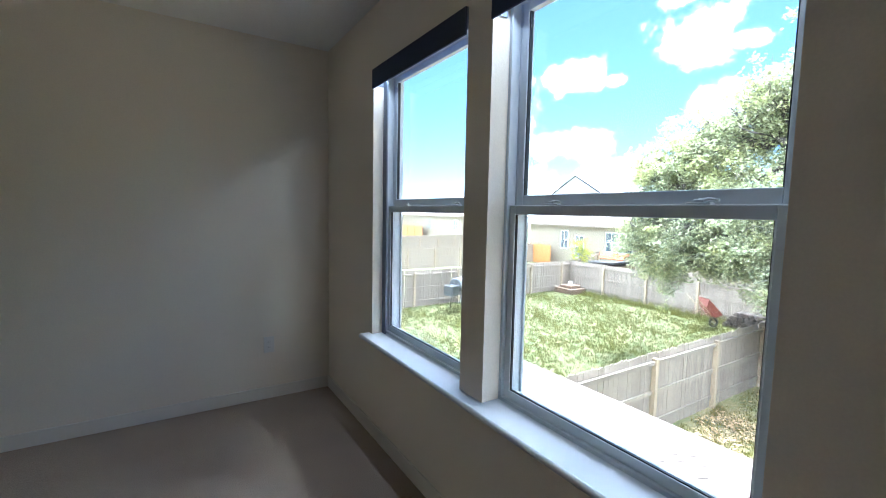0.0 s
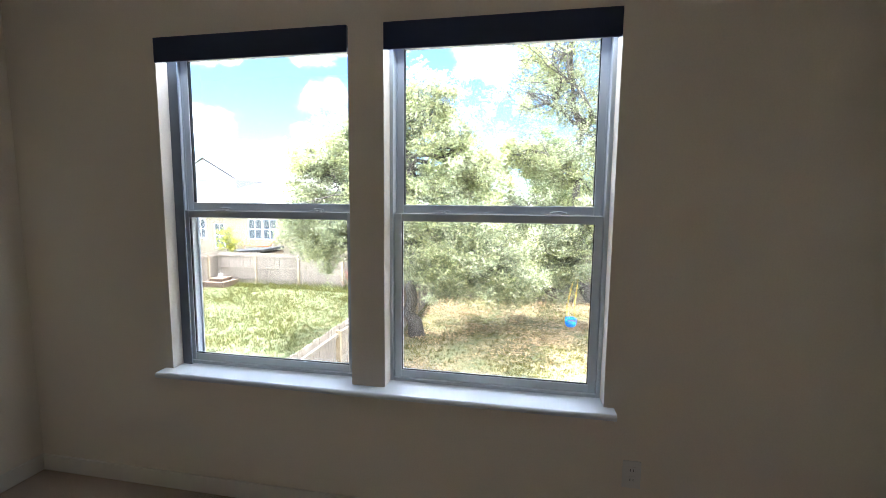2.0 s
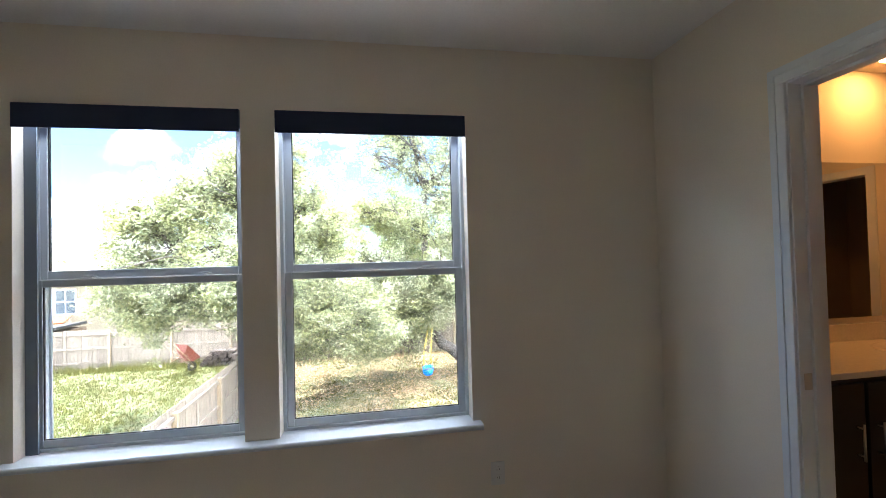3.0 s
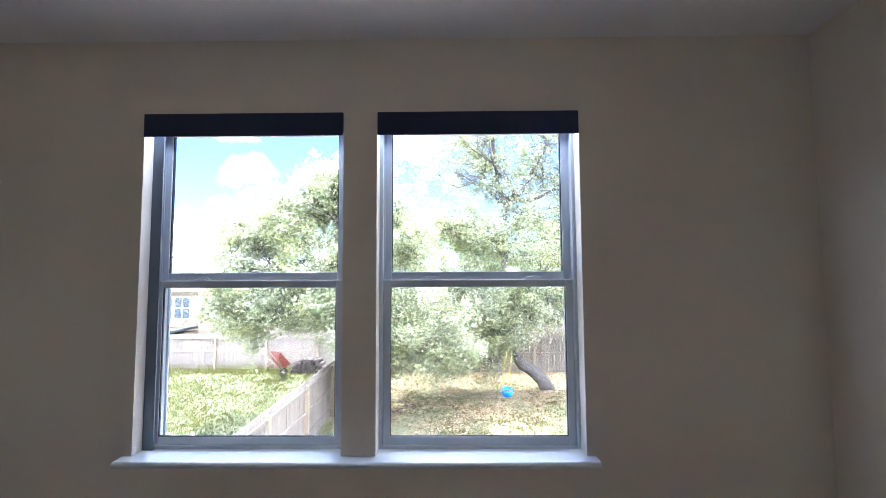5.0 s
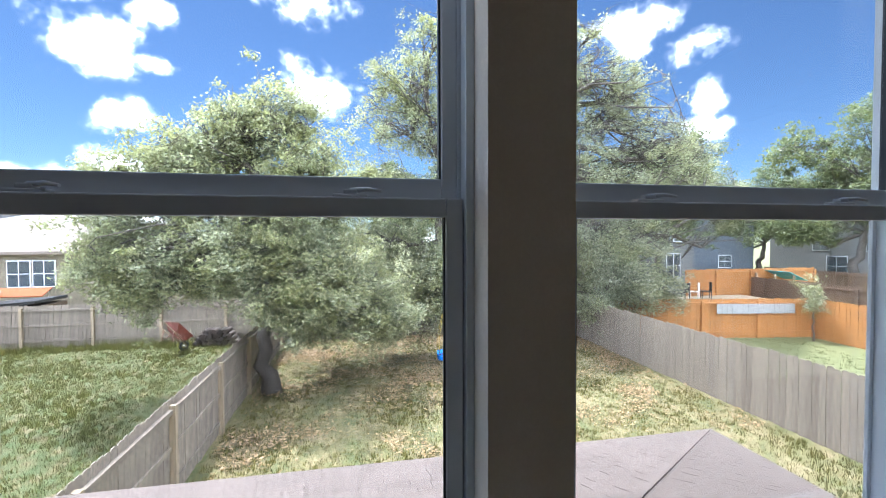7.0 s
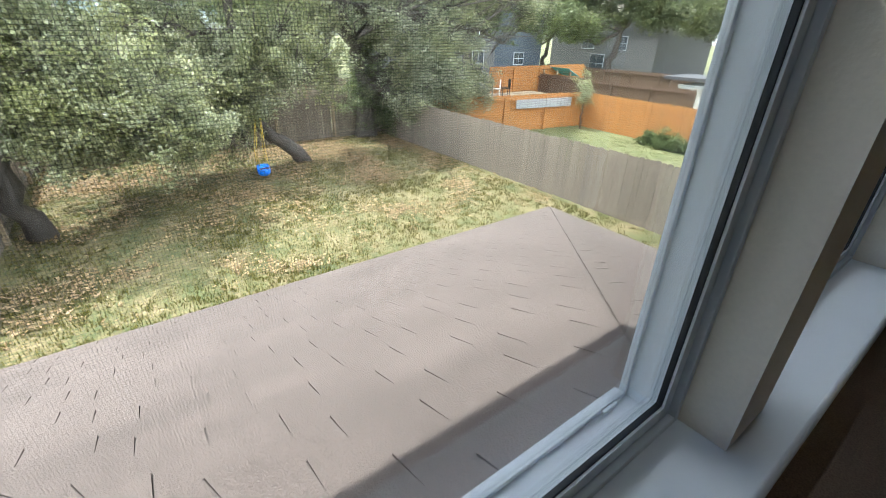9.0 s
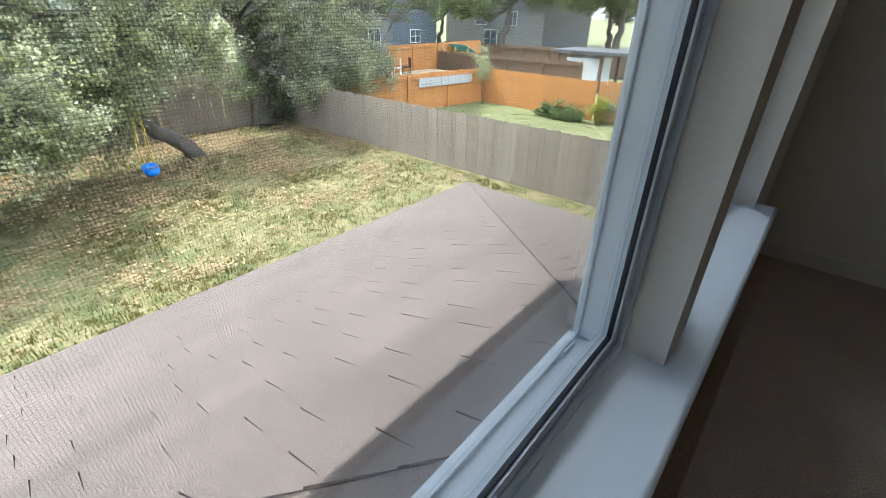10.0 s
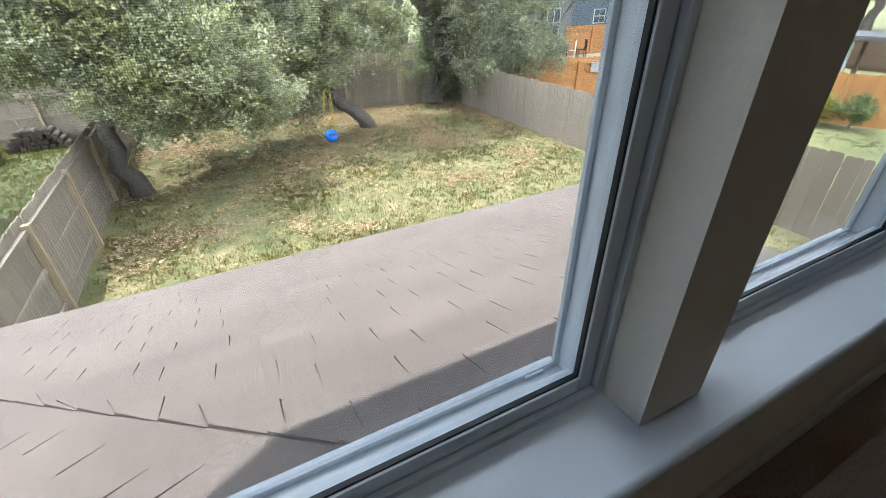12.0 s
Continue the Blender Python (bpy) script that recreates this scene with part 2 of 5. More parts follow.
METAL = mat("brushed_metal", (0.55, 0.52, 0.46), 0.3, metal=1.0)
COUNTER = mat("cream_counter", (0.78, 0.72, 0.62), 0.25, grain=(60, 0.06))
MIRROR = mat("mirror", (0.9, 0.9, 0.9), 0.01, metal=1.0)
LAMP_WARM = emit_mat("warm_lamp", (1.0, 0.42, 0.10), 22.0)
PLASTIC = mat("white_plastic", (0.75, 0.73, 0.69), 0.4)
BLUE = mat("blue_plastic", (0.01, 0.20, 0.85), 0.4)
RED = mat("faded_red_paint", (0.25, 0.095, 0.075), 0.6, stain=(9, 0.25))
RUBBER = mat("black_rubber", (0.02, 0.02, 0.02), 0.8)
ROPE = mat("yellow_rope", (0.6, 0.42, 0.06), 0.8)

# ---- mesh helpers ----


def part(name, bm, material, parent=None, label=""):
    me = bpy.data.meshes.new(name)
    bm.to_mesh(me)
    bm.free()
    me.materials.append(material)
    ob = new(name, me)
    if parent is not None:
        ob.parent = parent
    if label:
        ob["label"] = label
    return ob


def thing(name, label, category, group="", kind="", at=(0, 0, 0), turn=0):
    ob = new(name)
    ob.matrix_basis = pose(*at, 0, 0, turn)
    return tagged(ob, label, category, group, kind)


def box(bm, x0, x1, y0, y1, z0, z1, m=None):
    vs = [bm.verts.new(Vector(p) if m is None else m @ Vector(p)) for p in
          ((x0, y0, z0), (x1, y0, z0), (x1, y1, z0), (x0, y1, z0), (x0, y0, z1), (x1, y0, z1), (x1, y1, z1), (x0, y1, z1))]
    for f in ((3, 2, 1, 0), (4, 5, 6, 7), (0, 1, 5, 4), (1, 2, 6, 5), (2, 3, 7, 6), (3, 0, 4, 7)):
        bm.faces.new([vs[i] for i in f])
    return vs


def boxes(*dims, bevel=0.0, m=None):
    bm = bmesh.new()
    for d in dims:
        box(bm, *d, m=m)
    if bevel:
        bmesh.ops.bevel(bm, geom=bm.edges[:], offset=bevel, segments=2, affect="EDGES", profile=0.6)
    return bm


def tube(bm, points, radii, sides=8):
    """A tapering round bar through the points."""
    rings = []
    for i, (p, r) in enumerate(zip(points, radii)):
        p = Vector(p)
        a, b = Vector(points[max(0, i - 1)]), Vector(points[min(len(points) - 1, i + 1)])
        d = (b - a).normalized() if (b - a).length > 1e-6 else Vector((0, 0, 1))
        u = d.orthogonal().normalized()
        if rings:
            u = (ref - d * ref.dot(d)).normalized()
        ref = u
        v = d.cross(u)
        rings.append([bm.verts.new(p + r * (math.cos(k * math.tau / sides) * u + math.sin(k * math.tau / sides) * v)) for k in range(sides)])
    for a, b in zip(rings, rings[1:]):
        for k in range(sides):
            bm.faces.new((a[k], a[(k + 1) % sides], b[(k + 1) % sides], b[k])).smooth = True
    bm.faces.new(rings[0][::-1])
    bm.faces.new(rings[-1])
    return bm


def bar(points, r, sides=8):
    bm = bmesh.new()
    tube(bm, points, [r] * len(points), sides)
    return bm


def structure(name, bm, material, label, category):
    return tagged(part(name, bm, material), label, category, kind="structure")


# ---- bedroom shell ----
BACK, NORTH, SOUTH, OUT = -2.95, 1.82, -2.05, 0.17
M, E = 0.076, 0.990          # mullion half width, outer edge of the openings
structure("floor", boxes((BACK, 0, SOUTH, NORTH, FLOOR - 0.12, FLOOR)), CARPET, "beige-brown cut pile carpet across the bedroom floor", "floor")
structure("ceiling", boxes((BACK, 0, SOUTH, NORTH, CEIL, CEIL + 0.12)), CEILING, "off-white lightly textured bedroom ceiling", "ceiling")
structure("wall_window", boxes(
    (0, OUT, SOUTH - 0.12, NORTH + 0.12, -0.14, SILL - 0.028), (0, OUT, SOUTH - 0.12, NORTH + 0.12, HEAD, CEIL + 0.12),
    (0, OUT, SOUTH - 0.12, -E, SILL - 0.028, HEAD), (0, OUT, E, NORTH + 0.12, SILL - 0.028, HEAD), (0, OUT, -M, M, SILL - 0.028, HEAD)),
    WALL, "warm beige painted drywall around two windows", "wall")
structure("wall_north", boxes((BACK - 0.12, 0, NORTH, NORTH + 0.12, -0.14, CEIL + 0.12)), WALL, "plain warm beige painted drywall", "wall")
structure("wall_west", boxes((BACK - 0.12, BACK, SOUTH - 0.12, NORTH, -0.14, CEIL + 0.12)), WALL, "plain warm beige painted drywall", "wall")
DX0, DX1, DTOP = -1.55, -0.737, 2.045
structure("wall_south", boxes((BACK, DX0, SOUTH - 0.12, SOUTH, -0.14, CEIL + 0.12), (DX1, 0, SOUTH - 0.12, SOUTH, -0.14, CEIL + 0.12),
          (DX0, DX1, SOUTH - 0.12, SOUTH, DTOP, CEIL + 0.12)), WALL, "warm beige drywall with an open bathroom doorway", "wall")
bb = 0.085
structure("baseboard", boxes((BACK, 0, NORTH - 0.012, NORTH, FLOOR, FLOOR + bb), bevel=0.003), SKIRT, "off-white painted baseboard", "baseboard")
structure("baseboard", boxes((-0.012, 0, SOUTH + 0.012, NORTH - 0.012, FLOOR, FLOOR + bb), bevel=0.003), SKIRT, "off-white painted baseboard", "baseboard")
structure("baseboard", boxes((DX1 + 0.07, -0.012, SOUTH, SOUTH + 0.012, FLOOR, FLOOR + bb), bevel=0.003), SKIRT, "off-white painted baseboard", "baseboard")
structure("baseboard", boxes((BACK, DX0 - 0.07, SOUTH, SOUTH + 0.012, FLOOR, FLOOR + bb), bevel=0.003), SKIRT, "off-white painted baseboard", "baseboard")

# window sill board, running under both windows
bm = boxes((-0.056, 0.0, -1.030, 1.030, SILL - 0.026, SILL), (0.0, 0.085, M, E, SILL - 0.026, SILL), (0.0, 0.085, -E, -M, SILL - 0.026, SILL))
tube(bm, [(-0.056, y, SILL - 0.013) for y in (-1.030, -1.029, 1.029, 1.030)], [0.009, 0.013, 0.013, 0.009], 16)
structure("window_sill", bm, TRIM, "white painted stool board under both windows", "window sill")


# ---- the two windows ----
RAIL = 1.345
F0, F1 = 0.080, 0.160


def window(name, y0, y1):
    w = tagged(new(name), "white vinyl single-hung window with an insect screen", "window", "bedroom windows", "structure")
    j, st, oj = 0.016, 0.033, 0.026
    # frame: narrow inner track, deeper outer jambs
    bm = boxes((F0, 0.121, y0, y0 + j, SILL - 0.02, HEAD), (F0, 0.121, y1 - j, y1, SILL - 0.02, HEAD),
               (F0, 0.121, y0 + j, y1 - j, HEAD - 0.03, HEAD), (F0, 0.121, y0 + j, y1 - j, SILL - 0.02, SILL + 0.014),
               (0.1215, 0.182, y0, y0 + oj, SILL - 0.02, RAIL), (0.1215, 0.182, y1 - oj, y1, SILL - 0.02, RAIL),
               (0.1215, 0.182, y0, y0 + 0.022, RAIL, HEAD), (0.1215, 0.182, y1 - 0.022, y1, RAIL, HEAD),
               (0.1215, 0.182, y0 + 0.022, y1 - 0.022, HEAD - 0.03, HEAD), (0.1215, 0.190, y0 + oj, y1 - oj, SILL - 0.02, SILL + 0.004), bevel=0.0025)
    part("window_frame", bm, VINYL, w)
    # upper sash, outer track
    a0, a1, z0, z1, x0, x1 = y0 + 0.022, y1 - 0.022, RAIL + 0.016, HEAD - 0.03, 0.123, 0.150
    u = 0.030
    sash = part("upper_sash", boxes((x0, x1, a0, a0 + u, z0, z1), (x0, x1, a1 - u, a1, z0, z1),
                                    (x0, x1, a0 + u, a1 - u, z1 - u, z1), (x0, x1, a0 + u, a1 - u, z0, z0 + 0.038), bevel=0.003), VINYL, w)
    g = 0.004
    part("gasket", boxes((0.129, 0.143, a0 + u, a0 + u + g, z0 + 0.038, z1 - u), (0.129, 0.143, a1 - u - g, a1 - u, z0 + 0.038, z1 - u)), GASKET, sash, "black rubber gasket")
    pane = part("pane", boxes((0.134, 0.138, a0 + u - 0.006, a1 - u + 0.006, z0 + 0.032, z1 - u + 0.006)), GLASS, sash, "clear glass")
    pane.visible_shadow = False
    # lower sash, inner track
    a0, a1 = y0 + j, y1 - j
    z0, z1, x0, x1 = SILL + 0.014, RAIL + 0.016, 0.092, 0.1205
    sash = part("lower_sash", boxes((x0, x1, a0 + 0.002, a0 + st, z0, z1), (x0, x1, a1 - st, a1 - 0.002, z0, z1),
                                    (x0, x1, a0 + st, a1 - st, z1 - 0.034, z1), (x0, x1, a0 + st, a1 - st, z0, z0 + 0.034), bevel=0.003), VINYL, w)
    g = 0.005
    part("gasket", boxes((x0 + 0.003, 0.1035, a0 + st, a0 + st + g, z0 + 0.034, z1 - 0.034), (x0 + 0.003, 0.1035, a1 - st - g, a1 - st, z0 + 0.034, z1 - 0.034),
                         (x0 + 0.003, 0.1035, a0 + st + g, a1 - st - g, z0 + 0.034, z0 + 0.034 + g)), GASKET, sash, "black rubber gasket")
    part("glazing_bead", boxes((x0 - 0.0015, x0 + 0.0025, a0 + st - 0.0015, a0 + st + 0.0015, z0 + 0.032, z1 - 0.032), (x0 - 0.0015, x0 + 0.0025, a1 - st - 0.0015, a1 - st + 0.0015, z0 + 0.032, z1 - 0.032),
                               (x0 - 0.0015, x0 + 0.0025, a0 + st + 0.0015, a1 - st - 0.0015, z0 + 0.0325, z0 + 0.0355)), TRIM, sash, "glossy white glazing bead")
    pane = part("pane", boxes((0.104, 0.108, a0 + st - 0.004, a1 - st + 0.004, z0 + 0.03, z1 - 0.03)), GLASS, sash, "clear glass")
    pane.visible_shadow = False
    # sash latches on the meeting rail
    for y in (a0 + 0.20, a1 - 0.20):
        bm = boxes((0.098, 0.120, y - 0.030, y + 0.030, z1, z1 + 0.006), (0.100, 0.116, y - 0.012, y + 0.012, z1 + 0.006, z1 + 0.014), bevel=0.002)
        tube(bm, [(0.108, y, z1 + 0.012), (0.098, y - 0.03, z1 + 0.014), (0.092, y - 0.052, z1 + 0.010)], [0.005, 0.004, 0.003], 6)
        part("sash_lock", bm, VINYL, sash, "white cam lock")
    # insect screen over the lower half, outside
    s = 0.011
    x0, x1 = 0.164, 0.173
    b0, b1, z0 = y0 + oj + 0.001, y1 - oj - 0.001, SILL + 0.005
    fr = part("screen_frame", boxes((x0, x1, b0, b0 + s, z0, z1), (x0, x1, b1 - s, b1, z0, z1), (x0, x1, b0 + s, b1 - s, z1 - s, z1), (x0, x1, b0 + s, b1 - s, z0, z0 + s), bevel=0.002),
              ALU, w, "grey aluminium screen frame")
    bm = bmesh.new()
    bm.faces.new([bm.verts.new(p) for p in ((0.168, b0 + s, z0 + s), (0.168, b1 - s, z0 + s), (0.168, b1 - s, z1 - s), (0.168, b0 + s, z1 - s))])
    net = part("screen_mesh", bm, SCREEN, fr, "fine grey insect mesh")
    net.visible_shadow = False
    for y in (b0 + 0.06, b1 - 0.06):
        part("screen_tab", boxes((x0 - 0.006, x0 - 0.0005, y - 0.02, y + 0.02, z0 + 0.001, z0 + 0.009), bevel=0.001), VINYL, fr, "white pull tab")
    return w


window("window_1", M, E)
window("window_2", -E, -M)
# dark blue-grey strip, full height, just inside the frame of window_1
structure("jamb_strip", boxes((0.062, 0.0695, E - 0.050, E - 0.001, SILL + 0.001, HEAD - 0.001)), BLUE_GREY, "dark blue-grey strip in front of the window's outer jamb", "channel")


def roller_shade(y0, y1):
    s = thing("roller_shade", "navy fabric roller shade rolled up under its valance", "roller shade", "roller shades", at=(0, (y0 + y1) / 2, HEAD))
    w = (y1 - y0) / 2 - 0.003
    part("valance", boxes((-0.012, -0.004, -w, w, -0.106, -0.001), bevel=0.002), NAVY, s)
    for y in (-w, w - 0.004):
        part("bracket", boxes((-0.003, 0.062, y, y + 0.004, -0.085, -0.001)), BLUE_GREY, s, "grey end bracket")
    bm = bmesh.new()
    tube(bm, [(0.022, -w + 0.006, -0.024), (0.022, w - 0.006, -0.024)], [0.019, 0.019], 20)
    part("roll", bm, NAVY, s)
    part("hem_bar", boxes((0.000, 0.008, -w + 0.01, w - 0.01, -0.070, -0.048), bevel=0.002), NAVY, s)
    return s


roller_shade(M, E)
roller_shade(-E, -M)

# ---- bathroom beyond the doorway ----
BY, BX = -4.30, -2.40
structure("bathroom_floor", boxes((BX, 0.0, BY, SOUTH - 0.12, FLOOR - 0.12, FLOOR)), mat("bathroom_vinyl", (0.30, 0.24, 0.18), 0.4, grain=(12, 0.15)), "brown vinyl bathroom floor", "floor")
structure("bathroom_ceiling", boxes((BX, 0.0, BY, SOUTH - 0.12, CEIL, CEIL + 0.12)), CEILING, "off-white bathroom ceiling", "ceiling")
CX0, CX1 = -1.45, -0.61
structure("bathroom_wall_south", boxes((BX - 0.12, CX0, BY - 0.12, BY, -0.14, CEIL + 0.12), (CX1, OUT, BY - 0.12, BY, -0.14, CEIL + 0.12), (CX0, CX1, BY - 0.12, BY, 1.97, CEIL + 0.12)),
          WALL, "beige bathroom wall with a dark closet doorway", "wall")
structure("bathroom_wall_west", boxes((BX - 0.12, BX, BY, SOUTH - 0.12, -0.14, CEIL + 0.12)), WALL, "beige painted bathroom wall", "wall")
structure("bathroom_wall_east", boxes((0.0, OUT, BY, SOUTH - 0.12, -0.14, CEIL + 0.12)), WALL, "beige painted bathroom wall", "wall")
# the closet's gloom is put into its wall colour, a dark brown
CLOSET = mat("closet_gloom_brown", (0.30, 0.22, 0.15), 0.85, stain=(2, 0.05))
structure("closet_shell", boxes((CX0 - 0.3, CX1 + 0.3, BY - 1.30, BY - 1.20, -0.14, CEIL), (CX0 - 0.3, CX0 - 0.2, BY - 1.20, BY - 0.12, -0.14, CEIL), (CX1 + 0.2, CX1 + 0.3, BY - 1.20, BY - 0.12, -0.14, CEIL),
          (CX0 - 0.2, CX1 + 0.2, BY - 1.20, BY - 0.12, CEIL - 0.1, CEIL), (CX0 - 0.2, CX1 + 0.2, BY - 1.20, BY - 0.12, -0.14, FLOOR)), CLOSET, "closet beyond the bathroom, its gloom put into a dark brown colour", "wall")
door2 = tagged(new("door_2"), "white painted casing of the closet doorway", "door frame", kind="structure")
part("casing", boxes((CX1, CX1 + 0.06, BY, BY + 0.016, FLOOR, 1.97), (CX0 - 0.06, CX0, BY, BY + 0.016, FLOOR, 1.97), (CX0 - 0.06, CX1 + 0.06, BY, BY + 0.016, 1.97, 2.03), bevel=0.003), TRIM, door2)

# door lining and casing
door = tagged(new("door_1"), "white painted door frame of the open bathroom doorway", "door frame", kind="structure")
c = 0.062
part("door_lining", boxes((DX1 - 0.018, DX1, SOUTH - 0.13, SOUTH + 0.005, FLOOR, DTOP), (DX0, DX0 + 0.018, SOUTH - 0.13, SOUTH + 0.005, FLOOR, DTOP),
                          (DX0 + 0.018, DX1 - 0.018, SOUTH - 0.13, SOUTH + 0.005, DTOP - 0.018, DTOP)), TRIM, door)
part("door_stop", boxes((DX1 - 0.029, DX1 - 0.018, SOUTH - 0.085, SOUTH - 0.050, FLOOR, DTOP - 0.018), (DX0 + 0.018, DX0 + 0.029, SOUTH - 0.085, SOUTH - 0.050, FLOOR, DTOP - 0.018),
                        (DX0 + 0.029, DX1 - 0.029, SOUTH - 0.085, SOUTH - 0.050, DTOP - 0.029, DTOP - 0.018), bevel=0.002), TRIM, door)
for side, y0, y1, y2 in ((1, SOUTH, SOUTH + 0.011, SOUTH + 0.017), (-1, SOUTH - 0.137, SOUTH - 0.131, SOUTH - 0.12)):
    lo, hi = (y0, y2)
    bm = boxes((DX1 - 0.012, DX1 + c - 0.012, lo, hi, FLOOR, DTOP - 0.012), (DX0 - c + 0.012, DX0 + 0.012, lo, hi, FLOOR, DTOP - 0.012),
               (DX0 - c + 0.012, DX1 + c - 0.012, lo, hi, DTOP - 0.012, DTOP + c - 0.012), bevel=0.004)
    if side == 1:
        box(bm, DX1 + 0.022, DX1 + c - 0.014, hi - 0.001, hi + 0.005, FLOOR, DTOP + 0.022)
        box(bm, DX0 - c + 0.014, DX0 - 0.022, hi - 0.001, hi + 0.005, FLOOR, DTOP + 0.022)
        box(bm, DX0 - c + 0.014, DX1 + c - 0.014, hi - 0.001, hi + 0.005, DTOP + 0.022, DTOP + c - 0.014)
    part("casing", bm, TRIM, door)
part("strike_plate", boxes((DX1 - 0.0205, DX1 - 0.018, SOUTH - 0.045, SOUTH - 0.012, 0.895, 0.955), bevel=0.0008), METAL, door, "dull metal strike plate")

# vanity with counter, backsplash and mirror, against the outer wall
VY = -3.10
van = thing("vanity_cabinet", "black bathroom vanity with slim bar handles", "cabinet", at=(-0.002, VY, FLOOR))
part("body", boxes((-0.50, 0, -0.88, 0.88, 0.09, 0.855), (-0.44, 0, -0.88, 0.88, 0.0, 0.09)), BLACK, van)
for i in range(4):
    y = -0.66 + i * 0.44
    d = part("door", boxes((-0.519, -0.501, y - 0.21, y + 0.21, 0.12, 0.83), bevel=0.003), BLACK, van)
    hy = y + (0.165 if i % 2 == 0 else -0.165)
    bm = bar([(-0.545, hy, 0.50), (-0.545, hy, 0.66)], 0.005)
    tube(bm, [(-0.518, hy, 0.52), (-0.545, hy, 0.52)], [0.004, 0.004], 6)
    tube(bm, [(-0.518, hy, 0.64), (-0.545, hy, 0.64)], [0.004, 0.004], 6)
    part("handle", bm, METAL, d, "slim metal bar handle")
counter = thing("vanity_counter", "cream bathroom countertop with a basin and backsplash", "countertop", at=(-0.002, VY, FLOOR + 0.855))
part("slab", boxes((-0.53, 0, -0.89, 0.89, 0.0, 0.03), bevel=0.005), COUNTER, counter)
part("backsplash", boxes((-0.02, 0, -0.89, 0.89, 0.0305, 0.13), bevel=0.003), COUNTER, counter)
bm = bmesh.new()
n = 32
rim = [[bm.verts.new((-0.27 + r * 0.17 * math.sin(k * math.tau / n), -0.28 + r * 0.24 * math.cos(k * math.tau / n), z)) for k in range(n)] for r, z in ((1.0, 0.031), (0.97, 0.038), (0.90, 0.037), (0.6, 0.0325))]
for a, b in zip(rim, rim[1:]):
    for k in range(n):
        bm.faces.new((a[k], a[(k + 1) % n], b[(k + 1) % n], b[k])).smooth = True
bm.faces.new(rim[-1])
part("basin", bm, COUNTER, counter, "shallow oval basin")
mir = thing("wall_mirror", "frameless bathroom mirror above the vanity", "mirror", at=(-0.001, VY, 1.0))
part("silvered_glass", boxes((-0.006, 0, -0.88, 0.88, 0.0, 0.915)), MIRROR, mir)
lampo = thing("recessed_light", "warm recessed ceiling downlight, switched on", "ceiling light", at=(-0.20, -3.40, CEIL))
bm = bmesh.new()
tube(bm, [(0, 0, -0.001), (0, 0, -0.008)], [0.085, 0.078], 28)
part("trim_ring", bm, PLASTIC, lampo, "white trim ring")
bm = bmesh.new()
tube(bm, [(0, 0, -0.0085), (0, 0, -0.013)], [0.062, 0.055], 28)
part("lens", bm, LAMP_WARM, lampo, "glowing warm lens")


def outlet(m):
    o = thing("wall_outlet", "white duplex wall outlet on the beige wall", "outlet", "wall outlets")
    o.matrix_basis = m
    part("cover_plate", boxes((-0.035, 0.035, -0.057, 0.057, 0.0, 0.006), bevel=0.002), PLASTIC, o)
    for z in (-0.02, 0.02):
        f = part("receptacle", boxes((-0.016, 0.016, z - 0.014, z + 0.014, 0.006, 0.008), bevel=0.001), PLASTIC, o)
        part("slot", boxes((-0.007, -0.005, z - 0.005, z + 0.005, 0.008, 0.0085), (0.005, 0.007, z - 0.005, z + 0.005, 0.008, 0.0085)), GASKET, f, "dark slots")
    return o


outlet(Matrix.Translation((0, -1.11, 0.33)) @ Euler((radians(90), 0, radians(-90))).to_matrix().to_4x4())
outlet(Matrix.Translation((-0.43, NORTH, 0.37)) @ Euler((radians(90), 0, 0)).to_matrix().to_4x4())

# ---- our house outside: lower wall, patio roof, main eave ----
structure("house_wall_lower", boxes((-0.02, OUT, -6.5, 1.94, GROUND - 0.1, -0.14), (0, OUT, -6.5, BY - 0.12, -0.14, CEIL + 0.12)), STUCCO, "beige siding of the house below the bedroom", "wall")
structure("main_roof", boxes((BACK - 0.5, 1.365, -6.8, 2.6, 3.0, 3.2), (BACK - 0.12, OUT, -6.5, 1.94, CEIL + 0.125, 3.0)), FAR_ROOF, "deep eave of the main shingle roof", "roof")

EX, EZ, RX, RZ = 3.02, -0.67, 0.18, 0.495   # eave and wall line of the patio roof
EYL, RYL, EYR, RYR = 3.06, 0.38, 3.22, 0.08   # where its hips start and end, left and right
roof = tagged(new("patio_roof"), "tan shingle hip roof over the patio below the window", "roof", kind="structure")


def roof_point(side, s, c):
    """side: front, left or right slope; s: 0 at the eave, 1 at the top; c: metres along the slope's eave."""
    if side == "front":
        return Vector((EX + (RX - EX) * s, c, EZ + (RZ - EZ) * s))
    y = EYL + (RYL - EYL) * s if side == "left" else -EYR + (EYR - RYR) * s
    return Vector((c, y, EZ + (RZ - EZ) * s))


def span(side, s):
    if side == "front":
        return -EYR + (EYR - RYR) * s, EYL + (RYL - EYL) * s
    return RX, EX + (RX - EX) * s


ROWS_N, TAB = 21, 0.305
bm = bmesh.new()
for side in ("front", "left", "right"):
    q = [roof_point(side, s, span(side, s)[i]) for s, i in ((0, 0), (0, 1), (1, 1), (1, 0))]
    vs = [bm.verts.new(p) for p in q]
    try:
        bm.faces.new(vs)
    except ValueError:
        pass
under = part("underlay", bm, UNDERLAY, roof, "dark joint felt")
